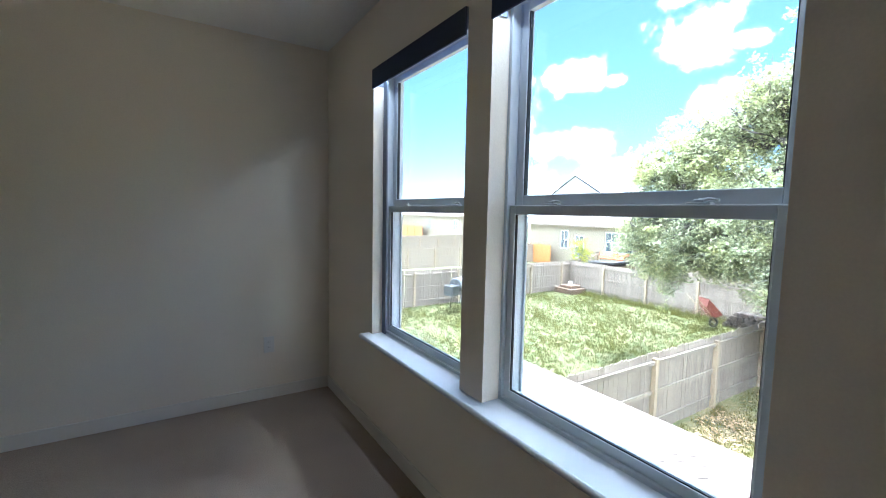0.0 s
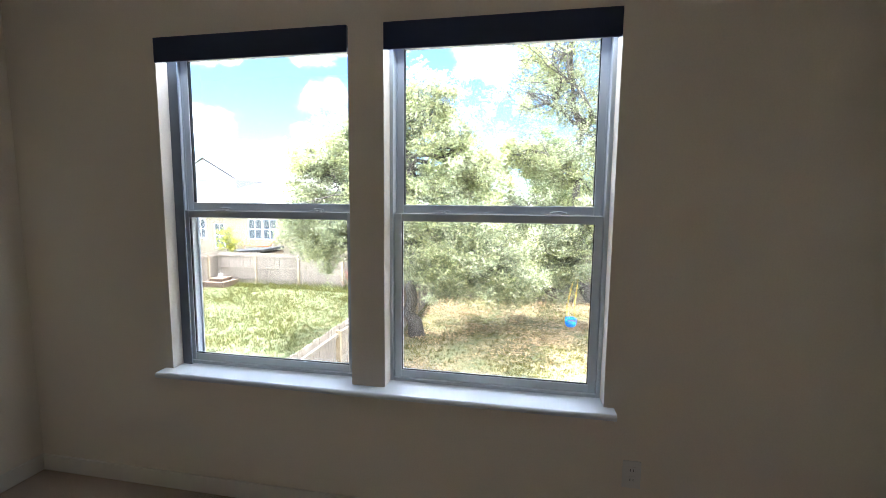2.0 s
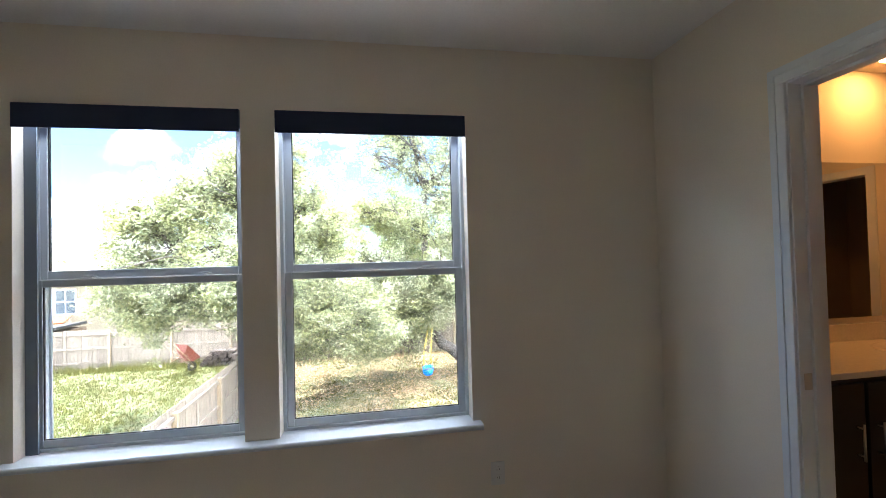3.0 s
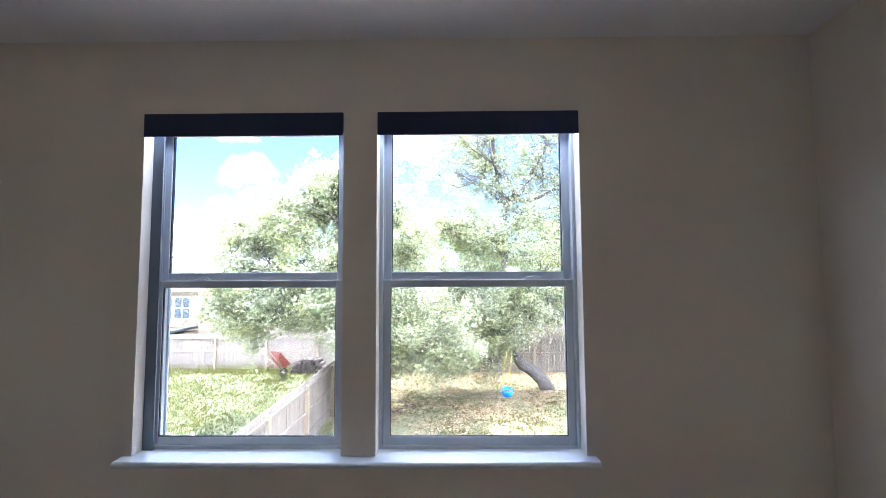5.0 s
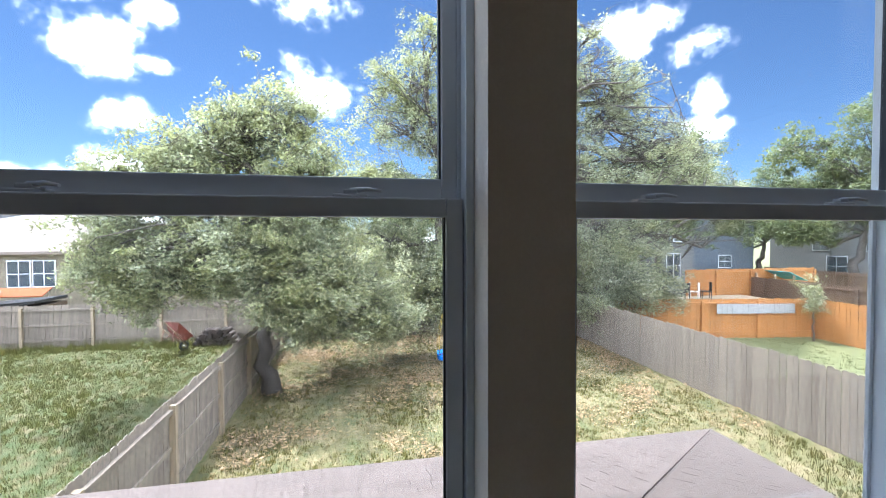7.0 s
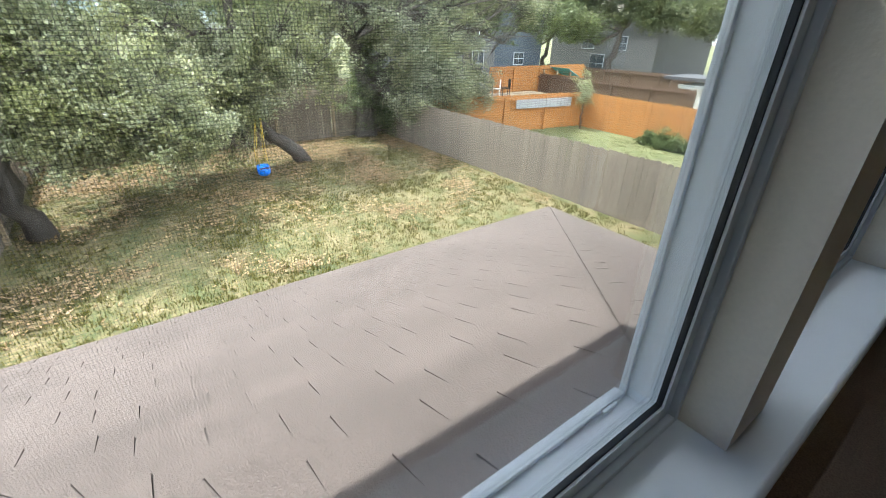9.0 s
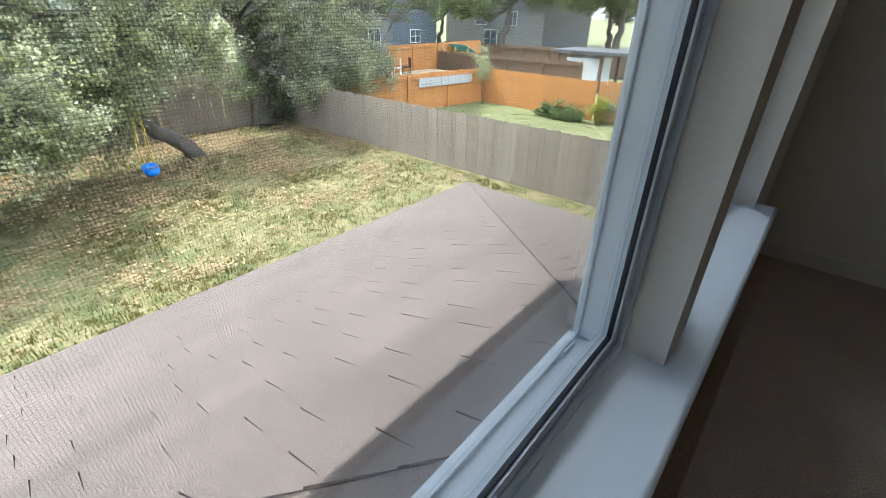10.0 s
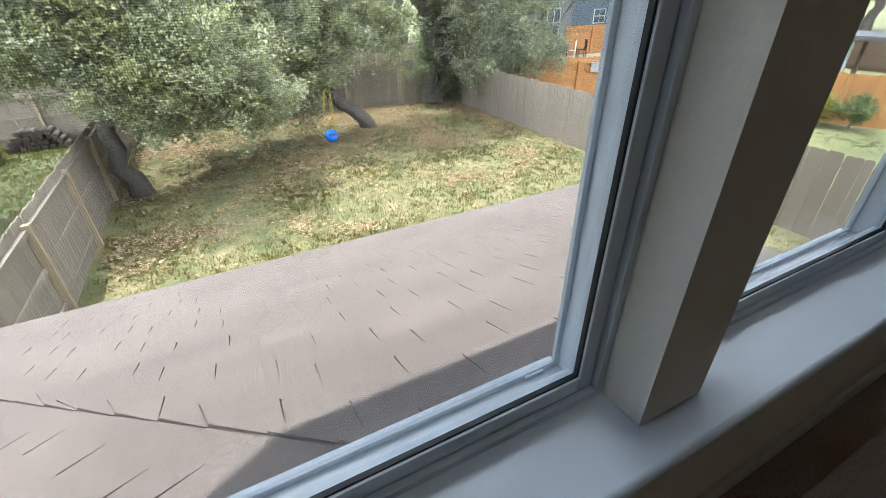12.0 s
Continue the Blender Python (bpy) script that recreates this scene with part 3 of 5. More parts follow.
bm = boxes((EX - 0.02, EX + 0.012, -EYR - 0.01, EYL + 0.01, EZ - 0.16, EZ - 0.004), (OUT, EX - 0.02, -EYR - 0.012, -EYR + 0.02, EZ - 0.16, EZ - 0.004), (OUT, EX - 0.02, EYL - 0.02, EYL + 0.012, EZ - 0.16, EZ - 0.004))
part("fascia", bm, TRIM, roof, "white fascia board")
bm = boxes((OUT, EX - 0.02, -EYR + 0.02, EYL - 0.02, EZ - 0.15, EZ - 0.13))
part("soffit", bm, TRIM, roof, "white soffit")
for y in (-EYR + 0.12, EYL - 0.12):
    part("post", boxes((EX - 0.18, EX - 0.06, y - 0.06, y + 0.06, GROUND, EZ - 0.15)), TRIM, roof, "white patio post")

# ---- ground and lawns ----


def ground_sheet(name, x0, x1, y0, y1, z, material, label, step=0.0, amp=0.0, category="lawn"):
    bm = bmesh.new()
    nx, ny = (max(1, int((x1 - x0) / step)), max(1, int((y1 - y0) / step))) if step else (1, 1)
    grid = [[bm.verts.new((x0 + (x1 - x0) * i / nx, y0 + (y1 - y0) * j / ny, 0)) for j in range(ny + 1)] for i in range(nx + 1)]
    for i in range(nx + 1):
        for j in range(ny + 1):
            v = grid[i][j]
            v.co.z = z + (amp * noise.noise((v.co.x * 0.6, v.co.y * 0.6, 0)) if 0 < i < nx and 0 < j < ny else 0)
    for i in range(nx):
        for j in range(ny):
            bm.faces.new((grid[i][j], grid[i + 1][j], grid[i + 1][j + 1], grid[i][j + 1])).smooth = True
    return structure(name, bm, material, label, category)


def lawn_mat(name, a, b, c2, scale):
    m = mat(name, a, 0.95, grain=(18, 0.3), bump=0.03)
    n, l = m.node_tree.nodes, m.node_tree.links
    pos = n.new("ShaderNodeTexCoord").outputs["Object"]
    fac = None
    for sc, k in ((scale, 0.5), (scale * 9, 0.5)):
        t = n.new("ShaderNodeTexNoise")
        t.inputs["Scale"].default_value, t.inputs["Detail"].default_value, t.inputs["Roughness"].default_value = sc, 5, 0.62
        l.new(pos, t.inputs["Vector"])
        w = n.new("ShaderNodeMath")
        w.operation = "MULTIPLY_ADD"
        w.inputs[1].default_value = k
        w.inputs[2].default_value = 0.0
        l.new(t.outputs["Fac"], w.inputs[0])
        if fac is not None:
            l.new(fac, w.inputs[2])
        fac = w.outputs[0]
    r = n.new("ShaderNodeValToRGB")
    r.color_ramp.elements[0].position, r.color_ramp.elements[0].color = 0.40, (*a, 1)
    r.color_ramp.elements[1].position, r.color_ramp.elements[1].color = 0.60, (*c2, 1)
    e = r.color_ramp.elements.new(0.5)
    e.color = (*b, 1)
    l.new(fac, r.inputs["Fac"])
    l.new(r.outputs["Color"], n["Principled BSDF"].inputs["Base Color"])
    return m


LAWN_OURS = lawn_mat("dry_lawn", (0.07, 0.084, 0.028), (0.14, 0.124, 0.05), (0.25, 0.19, 0.105), 1.3)
LAWN_LEFT = lawn_mat("green_lawn", (0.034, 0.062, 0.014), (0.062, 0.074, 0.022), (0.16, 0.11, 0.055), 3.2)
LAWN_RIGHT = lawn_mat("mown_lawn", (0.10, 0.11, 0.042), (0.135, 0.14, 0.055), (0.165, 0.16, 0.07), 0.7)
DIV, LBACK, LSIDE, BBACK, RSIDE = 3.45, 19.4, 16.1, 18.5, -9.35
ground_sheet("ground", -300, 500, -400, 400, GROUND - 0.05, LAWN, "dry grassy ground reaching the horizon", category="ground")
ground_sheet("lawn_ours", 0.17, BBACK, RSIDE, DIV, GROUND, LAWN_OURS, "patchy dry lawn strewn with fallen leaves", 0.5, 0.05)
ground_sheet("lawn_left", 0.17, LBACK, DIV, LSIDE, GROUND, LAWN_LEFT, "green lawn with dry patches next door", 0.5, 0.05)
ground_sheet("lawn_right", 0.17, 15.4, -19.3, RSIDE, GROUND, LAWN_RIGHT, "mown green lawn next door", 0.8, 0.03)


def tufts(name, x0, x1, y0, y1, count, height, material, label, seed):
    """Short grass blades, scattered in patches."""
    rng = np.random.default_rng(seed)
    bunch = 9
    clumps = count // bunch
    x, y = (np.repeat(rng.uniform(a0, a1, clumps), bunch) + rng.normal(0, 0.045, clumps * bunch) for a0, a1 in ((x0 + 0.1, x1 - 0.1), (y0 + 0.1, y1 - 0.1)))
    n = len(x)
    tall = np.repeat(rng.lognormal(0.0, 0.35, clumps), bunch)
    a, h, w = rng.uniform(0, math.tau, n), height * tall * rng.uniform(0.6, 1.4, n), rng.uniform(0.006, 0.013, n)
    dx, dy = np.cos(a), np.sin(a)
    lean = rng.uniform(-0.6, 0.6, n) * h
    z = np.full(n, GROUND - 0.02)
    v = np.stack([np.stack([x - dx * w, y - dy * w, z], 1), np.stack([x + dx * w, y + dy * w, z], 1), np.stack([x - dy * lean, y + dx * lean, z + h + 0.02], 1)], 1).reshape(-1, 3)
    me = bpy.data.meshes.new(name)
    me.from_pydata(v.tolist(), [], np.arange(3 * n).reshape(-1, 3).tolist())
    me.materials.append(material)
    return tagged(new(name, me), label, "grass", kind="stuff")


GRASS_DRY = leaf_mat("dry_grass_blades", (0.055, 0.066, 0.016), (0.25, 0.212, 0.08), gloss=0.08)
GRASS_GREEN = leaf_mat("green_grass_blades", (0.034, 0.054, 0.012), (0.18, 0.155, 0.052), gloss=0.08)
GRASS_MOWN = leaf_mat("mown_grass_blades", (0.085, 0.095, 0.035), (0.19, 0.185, 0.08), gloss=0.08)
tufts("grass_ours", 1.5, BBACK, RSIDE, DIV, 150000, 0.045, GRASS_DRY, "short dry grass and fallen leaves", 3)
tufts("grass_left", 2.0, LBACK, DIV, LSIDE, 170000, 0.055, GRASS_GREEN, "short green grass with dry blades", 4)
tufts("weeds_left", LBACK - 1.2, LBACK - 0.1, DIV + 0.5, LSIDE, 4000, 0.22, GRASS_GREEN, "taller weeds along the fence", 5)
tufts("grass_right", 3.0, 15.0, -18.5, RSIDE, 30000, 0.035, GRASS_MOWN, "mown green grass", 6)


def litter(name, x0, x1, y0, y1, count, seed):
    """Fallen oak leaves lying in drifts."""
    rng = np.random.default_rng(seed)
    x, y = rng.uniform(x0, x1, count), rng.uniform(y0, y1, count)
    drift = np.array([noise.noise((a * 0.6, b * 0.6, 7)) + 0.6 * noise.noise((a * 2.1, b * 2.1, 9)) for a, b in zip(x, y)])
    keep = rng.random(count) < np.clip(0.75 * ((x - x0) / (x1 - x0)) ** 1.4 - 0.05 + 0.8 * drift, 0.015, 1.0)
    x, y = x[keep], y[keep]
    n = len(x)
    c = np.stack([x, y, np.full(n, GROUND + 0.045)], 1) + rng.normal(0, 0.012, (n, 3))
    a = rng.uniform(0, math.tau, n)
    d = np.stack([np.cos(a), np.sin(a), rng.normal(0, 0.35, n)], 1)
    u = np.stack([-np.sin(a), np.cos(a), rng.normal(0, 0.35, n)], 1)
    s = rng.uniform(0.022, 0.060, n)[:, None]
    v = np.stack([c - d * s, c + u * s * 0.5, c + d * s, c - u * s * 0.5], 1).reshape(-1, 3)
    me = bpy.data.meshes.new(name)
    me.from_pydata(v.tolist(), [], np.arange(4 * n).reshape(-1, 4).tolist())
    me.materials.append(leaf_mat("fallen_leaves", (0.24, 0.165, 0.095), (0.50, 0.36, 0.235), gloss=0.15))
    return tagged(new(name, me), "dry tan oak leaves fallen on the lawn", "fallen leaves", kind="stuff")


litter("fallen_leaves", 7.5, BBACK - 0.1, RSIDE + 0.1, DIV - 0.2, 95000, 8)

# ---- trees ----


def leaves_mesh(name, centres, per, spread, size, material, seed, parent, droop=0.0):
    """Leaves in flattened sprays round nearly half of the twig tips, fewer high up, so that the crown has lit pads, gaps and dark hollows."""
    rng = np.random.default_rng(seed)
    tips = np.asarray(centres)
    tips = tips[rng.random(len(tips)) < np.where(tips[:, 2] > 7.0, 0.27, 0.46)]
    amount = np.maximum(6, per * 2.1 * rng.lognormal(-0.1, 0.45, len(tips))).astype(int)
    c = np.repeat(tips, amount, 0)
    wide = np.repeat(spread * rng.uniform(0.7, 1.35, len(tips)), amount)
    n = len(c)
    off = rng.normal(0, 1, (n, 3)) * wide[:, None]
    off[:, 2] *= 0.55
    off[:, 2] -= np.abs(rng.normal(0, 1, n)) * droop
    c = c + off
    up = np.array((0.0, 0.0, 0.75)) + rng.normal(0, 0.62, (n, 3))
    up /= np.linalg.norm(up, axis=1)[:, None]
    d = np.cross(up, rng.normal(0, 1, (n, 3)))
    d /= np.linalg.norm(d, axis=1)[:, None]
    u = np.cross(up, d)
    s = size * rng.uniform(0.65, 1.35, n)[:, None]
    v = np.stack([c - d * s, c + u * s * 0.48 + up * s * 0.12, c + d * s, c - u * s * 0.48 + up * s * 0.12], 1).reshape(-1, 3)
    me = bpy.data.meshes.new(name)
    me.from_pydata(v.tolist(), [], np.arange(4 * n).reshape(-1, 4).tolist())
    me.materials.append(material)
    ob = new(name, me)
    ob.parent = parent
    return ob


def wander(a, b, rng, bend=0.12, steps=5):
    a, b = Vector(a), Vector(b)
    side = [rng.normal(0, bend * (b - a).length) for _ in range(3)]
    pts = []
    for i in range(steps + 1):
        t = i / steps
        k = math.sin(t * math.pi)
        w = Vector((rng.normal(0, 1), rng.normal(0, 1), rng.normal(0, 1))) * (b - a).length * 0.045 * (0 < i < steps)
        pts.append(a.lerp(b, t) + k * Vector(side) + w)
    return pts


def oak(label, stem, trunk_r, lobes, leaf_size, per, material, seed, twigs=26, droop=0.0, group="", leaf_spread=0.19, name="oak_tree", reach=1.0):
    """stem: points up the trunk; lobes: (x, y, z, rx, ry, rz, density) clumps of the crown."""
    rng = np.random.default_rng(seed)
    t = thing(name, label, "tree", group, at=stem[0])
    o = Vector(stem[0])
    bm = bmesh.new()
    pts = []
    for a, b in zip(stem, stem[1:]):
        pts += wander(a, b, rng, 0.03, 5)[:-1]
    pts.append(Vector(stem[-1]))
    pts[0].z -= 0.12
    rr = [trunk_r * (1.0 - 0.62 * i / len(pts)) * (1.4 if i == 0 else 1.12 if i == 1 else 1.0) for i in range(len(pts))]
    tube(bm, [p - o for p in pts], rr, 12)
    tips = []
    for x, y, z, rx, ry, rz, dens in lobes:
        c = Vector((x, y, z))
        near = [p for p in pts[len(pts) // 4:] if p.z < z + 0.3] or [pts[len(pts) // 3]]
        near.sort(key=lambda p: (p - c).length)
        start = near[0] if rng.random() < 0.6 or len(near) < 2 else near[1]
        limb = wander(start, c, rng, 0.15, 6)
        r0 = trunk_r * 0.42
        tube(bm, [p - o for p in limb], [r0 * (1 - 0.12 * i) for i in range(7)], 8)
        for i in (2, 3, 4, 5, 6, 4, 5, 3):
            e = limb[i] + (Vector(rng.normal(0, 0.55, 3).tolist()) + Vector((0, 0, 0.25))) * reach
            br = wander(limb[i], e, rng, 0.2, 3)
            tube(bm, [p - o for p in br], [r0 * 0.22, r0 * 0.15, r0 * 0.09, r0 * 0.04], 5)
            tips += [br[-1] - o, br[-2] - o, br[-1].lerp(br[-2], 0.5) - o]
        for _ in range(max(5, int(twigs * dens))):
            d = Vector(rng.normal(0, 1, 3).tolist()).normalized()
            k = rng.uniform(0.35, 1.08)
            e = c + Vector((d.x * rx, d.y * ry, d.z * rz)) * k
            s = limb[int(rng.integers(3, 7))]
            br = wander(s, e, rng, 0.16, 4)
            tube(bm, [p - o for p in br], [r0 * 0.30, r0 * 0.22, r0 * 0.15, r0 * 0.10, r0 * 0.05], 5)
            tips += [br[-1] - o, br[-1].lerp(br[-2], 0.5) - o]
            for _ in range(4):
                e2 = e + Vector(rng.normal(0, 0.42, 3).tolist()) * reach
                tube(bm, [br[-2] - o, br[-1].lerp(e2, 0.5) - o, e2 - o], [r0 * 0.09, r0 * 0.06, r0 * 0.03], 4)
                tips += [e2 - o, br[-1].lerp(e2, 0.6) - o]
    part("trunk", bm, BARK, t, "grey-brown furrowed bark")
    leaves_mesh("crown", [tuple(p) for p in tips], per, leaf_spread, leaf_size, material, seed + 50, t, droop)
    return t


oak("leaning live oak with a broad grey-green crown beside the fence", [(12.2, 2.78, GROUND), (12.3, 2.95, -1.2), (12.6, 3.25, 1.2), (12.6, 3.5, 3.4)], 0.22,
    [(12.6, 3.2, 4.5, 1.6, 1.5, 1.2, 0.9), (12.4, 4.9, 3.5, 1.6, 1.4, 1.5, 0.9), (12.2, 6.3, 2.3, 1.5, 1.1, 1.2, 0.85), (12.8, 1.6, 3.3, 1.6, 1.2, 1.4, 0.9),
     (12.5, 4.4, 3.9, 1.3, 1.2, 1.0, 0.8), (12.7, 2.2, 4.4, 1.3, 1.1, 1.1, 0.7), (12.7, 0.9, 2.7, 1.3, 0.9, 1.0, 0.7),
     (11.8, 0.4, 0.1, 1.1, 1.2, 1.2, 1.2), (11.7, 1.9, 0.5, 1.1, 1.2, 1.3, 1.2), (11.8, -0.2, -1.0, 1.0, 0.9, 0.7, 0.9),
     (12.2, 5.2, 1.0, 1.5, 1.7, 0.9, 1.1), (12.6, 1.8, 0.9, 1.6, 1.3, 1.1, 1.1), (11.6, 3.4, 1.8, 1.3, 1.5, 1.2, 0.7), (13.6, 3.2, 2.4, 1.2, 2.0, 1.6, 0.7),
     (12.2, 1.6, -0.55, 1.4, 1.1, 0.75, 1.2), (11.9, 4.9, 0.2, 1.2, 1.5, 0.4, 0.8), (12.4, 6.7, 1.1, 1.2, 0.9, 0.9, 0.6),
     (12.3, 6.7, 3.2, 0.9, 0.9, 0.8, 0.55), (12.3, 5.0, 3.9, 1.0, 1.0, 0.8, 0.6), (12.4, 3.5, 4.6, 1.1, 1.1, 0.7, 0.6), (12.5, 1.9, 4.7, 1.0, 0.9, 0.6, 0.45),
     (12.4, 6.7, 0.7, 1.1, 0.9, 0.7, 0.8), (12.3, 5.9, 0.0, 1.2, 1.0, 0.6, 0.9),
     (11.4, 2.4, 0.0, 1.1, 1.2, 0.9, 1.2), (11.5, 1.0, -0.6, 1.1, 1.1, 0.8, 1.2), (11.4, 3.2, 0.8, 1.0, 1.0, 0.7, 1.0)],
    0.052, 31, LEAF, 11, droop=0.10, leaf_spread=0.15)
oak("leaning live oak, dense and drooping low, with open twisted limbs above", [(15.5, -4.4, GROUND), (15.15, -2.75, -1.35), (15.3, -2.7, 1.2), (16.0, -3.2, 4.6)], 0.24,
    [(15.0, -2.4, 0.5, 1.5, 1.6, 1.4, 1.2), (15.2, -4.1, 1.2, 1.5, 1.4, 1.5, 1.1), (14.8, -0.8, -0.4, 1.5, 1.4, 1.1, 1.1), (14.6, 1.0, -0.9, 1.4, 1.3, 0.9, 1.0),
     (15.3, -2.7, 2.5, 1.5, 1.6, 1.1, 1), (15.2, -5.1, 0.0, 1.1, 1.0, 1.2, 0.8), (15.0, -0.4, 1.3, 1.4, 1.3, 1.0, 0.7), (14.5, -1.2, -1.3, 1.2, 1.3, 0.6, 0.8),
     (16.2, -0.9, 3.2, 1.3, 1.5, 0.8, 0.7), (16.4, -2.2, 7.4, 1.5, 1.3, 1.8, 0.9), (16.2, -4.4, 7.8, 1.5, 1.5, 1.9, 0.9), (16.4, -0.8, 5.8, 1.2, 1.4, 1.2, 0.8), (16.2, -5.9, 6.4, 1.2, 1.2, 1.5, 0.7), (15.8, -3.6, 4.0, 1.2, 1.4, 0.9, 0.8), (16.3, -3.2, 9.2, 1.3, 1.4, 1.0, 0.6),
     (16.2, -0.3, 3.4, 1.1, 1.0, 0.9, 0.6), (16.3, -0.7, 7.2, 1.1, 1.0, 1.1, 0.5), (16.2, -2.6, 5.8, 1.2, 1.2, 1.0, 0.6),
     (14.6, -2.2, -0.6, 0.8, 0.9, 0.6, 1.0), (14.8, -3.2, 0.1, 0.9, 0.9, 0.6, 1.0)],
    0.055, 28, LEAF, 12, droop=0.12, leaf_spread=0.15)
oak("tall old live oak with a dark ivy-covered trunk and heavy crown", [(18.0, -8.3, GROUND), (17.9, -8.1, 0.0), (17.4, -7.0, 3.0), (17.2, -7.6, 6.0)], 0.40,
    [(17.0, -7.0, 9.0, 1.8, 1.7, 2.0, 0.8), (17.0, -9.8, 9.0, 1.9, 1.9, 2.2, 0.9), (17.0, -12.4, 7.4, 1.7, 1.7, 1.6, 0.8), (16.8, -6.3, 4.4, 1.6, 1.6, 1.8, 0.9), (16.8, -6.2, 1.9, 1.3, 1.3, 1.3, 0.8),
     (16.6, -9.3, 4.2, 1.9, 1.9, 2.0, 1.3), (16.6, -8.6, 1.9, 1.5, 1.6, 1.2, 1.0), (16.8, -12.3, 5.0, 1.8, 1.8, 2.0, 1.2), (17.0, -15.0, 4.0, 1.8, 1.9, 1.5, 1.1),
     (16.1, -9.7, -0.8, 0.9, 1.2, 1.3, 1.1), (15.8, -9.8, 0.4, 0.9, 1.0, 1.1, 1.2), (15.6, -10.5, -0.5, 0.9, 1.2, 1.2, 1.3), (15.8, -9.6, -1.4, 0.7, 0.6, 0.6, 0.8), (16.2, -11.4, 1.3, 1.5, 1.6, 1.5, 1.3), (16.0, -11.6, -0.6, 1.2, 1.6, 1.1, 1.3), (15.9, -12.6, -1.0, 0.9, 1.2, 0.8, 0.8), (18.4, -13.6, 2.4, 1.6, 1.7, 1.3, 1.0), (17.2, -17.0, 3.0, 1.5, 1.4, 1.1, 0.8), (17.0, -14.5, 6.0, 1.7, 1.6, 1.3, 0.8), (17.0, -11.0, 6.6, 1.5, 1.4, 1.2, 0.7),
     (16.5, -8.3, 7.0, 1.4, 1.4, 1.2, 0.8), (16.6, -10.7, 8.0, 1.4, 1.4, 1.2, 0.7), (16.4, -5.5, 7.4, 1.2, 1.1, 1.7, 0.7), (16.2, -4.2, 5.6, 1.1, 1.2, 1.0, 0.7), (16.6, -6.9, 5.8, 1.2, 1.1, 1.0, 0.7), (16.8, -8.4, 10.6, 1.4, 1.5, 0.8, 0.5), (16.7, -14.2, 5.4, 1.3, 1.3, 0.8, 0.6)],
    0.062, 26, LEAF_GREY, 13, twigs=25, droop=0.13, leaf_spread=0.17)
oak("broad dark live oak beyond the back fence", [(23.5, -18.5, GROUND), (23.4, -18.6, 0.2), (23.0, -19.0, 3.0)], 0.36,
    [(22.5, -16.0, 4.0, 1.8, 1.9, 1.7, 0.9), (22.5, -19.0, 6.0, 2.0, 2.2, 1.7, 1), (22.5, -22.0, 4.2, 1.9, 2.0, 1.7, 1), (22.5, -24.0, 2.2, 1.6, 1.6, 1.4, 0.8), (22.5, -19.0, 3.0, 1.8, 2.0, 1.3, 0.9)],
    0.085, 30, LEAF_FAR, 20, twigs=24, leaf_spread=0.26)
# bare bleached twigs hanging from the old oak
rng = np.random.default_rng(77)
dead = thing("dead_branch", "pale bare dead branch hanging from the old oak", "branch", at=(16.3, -8.9, 0.6))
stem = wander((0.5, 0.3, 0.5), (-0.9, -0.5, -1.9), rng, 0.1, 7)
DEAD = mat("bleached_twig", (0.40, 0.37, 0.33), 0.9, grain=(30, 0.2))
bm = bmesh.new()
tube(bm, stem, [0.04 - 0.004 * i for i in range(8)], 6)
part("limb", bm, DEAD, dead)
for k in range(16):
    p = stem[1 + k % 7]
    bm = bmesh.new()
    tube(bm, wander(p, p + Vector((rng.normal(-0.2, 0.3), rng.normal(0, 0.45), rng.normal(-0.25, 0.35))), rng, 0.2, 4), [0.018, 0.014, 0.010, 0.007, 0.004], 4)
    part("twig", bm, DEAD, dead)
# ivy on the old trunk
oak("dark ivy and brush round the foot of the old oak", [(17.7, -8.4, GROUND), (17.7, -8.4, -1.8)], 0.10,
    [(17.7, -8.0, -1.2, 0.45, 0.55, 0.8, 0.5), (17.7, -8.9, -1.5, 0.45, 0.6, 0.8, 0.5), (17.7, -8.2, 0.4, 0.45, 0.6, 0.9, 0.5), (17.6, -9.3, -2.4, 0.5, 0.6, 0.5, 0.4)],
    0.06, 40, LEAF_FAR, 14, twigs=14, name="bush")
oak("distant dark-trunked live oak with a wide crown", [(25.5, -37.0, GROUND), (25.4, -37.2, -0.6), (25.0, -38.0, 2.0)], 0.42,
    [(24.0, -38.0, 9.5, 3.0, 3.0, 2.2, 1), (28.0, -36.0, 8.0, 2.8, 2.8, 2.2, 1), (22.0, -40.0, 7.0, 2.6, 2.6, 2.2, 1), (24.0, -37.0, 4.2, 2.6, 2.4, 2.0, 1), (27.5, -36.5, 4.6, 2.6, 2.6, 2.2, 1), (21.5, -38.5, 3.2, 2.2, 2.2, 1.7, 0.9), (25.0, -38.0, 6.5, 3.0, 3.0, 2.2, 1), (29.5, -35.0, 3.0, 2.2, 2.2, 1.6, 0.8), (27.0, -33.5, 2.2, 1.8, 1.8, 1.2, 0.8)],
    0.14, 30, LEAF_FAR, 15, twigs=22, group="distant oaks", leaf_spread=0.4)
oak("distant dark-trunked live oak with a wide crown", [(15.5, -40.0, GROUND), (15.4, -40.2, -0.4), (15.0, -40.0, 2.0)], 0.40,
    [(14.0, -39.0, 3.0, 2.4, 2.4, 1.8, 1), (17.0, -39.5, 3.4, 2.2, 2.4, 2.0, 1), (15.0, -40.0, 6.0, 3.0, 3.0, 2.2, 1), (11.5, -40.0, 3.0, 2.2, 2.2, 1.7, 0.9)],
    0.14, 30, LEAF_FAR, 16, twigs=22, group="distant oaks", leaf_spread=0.4)
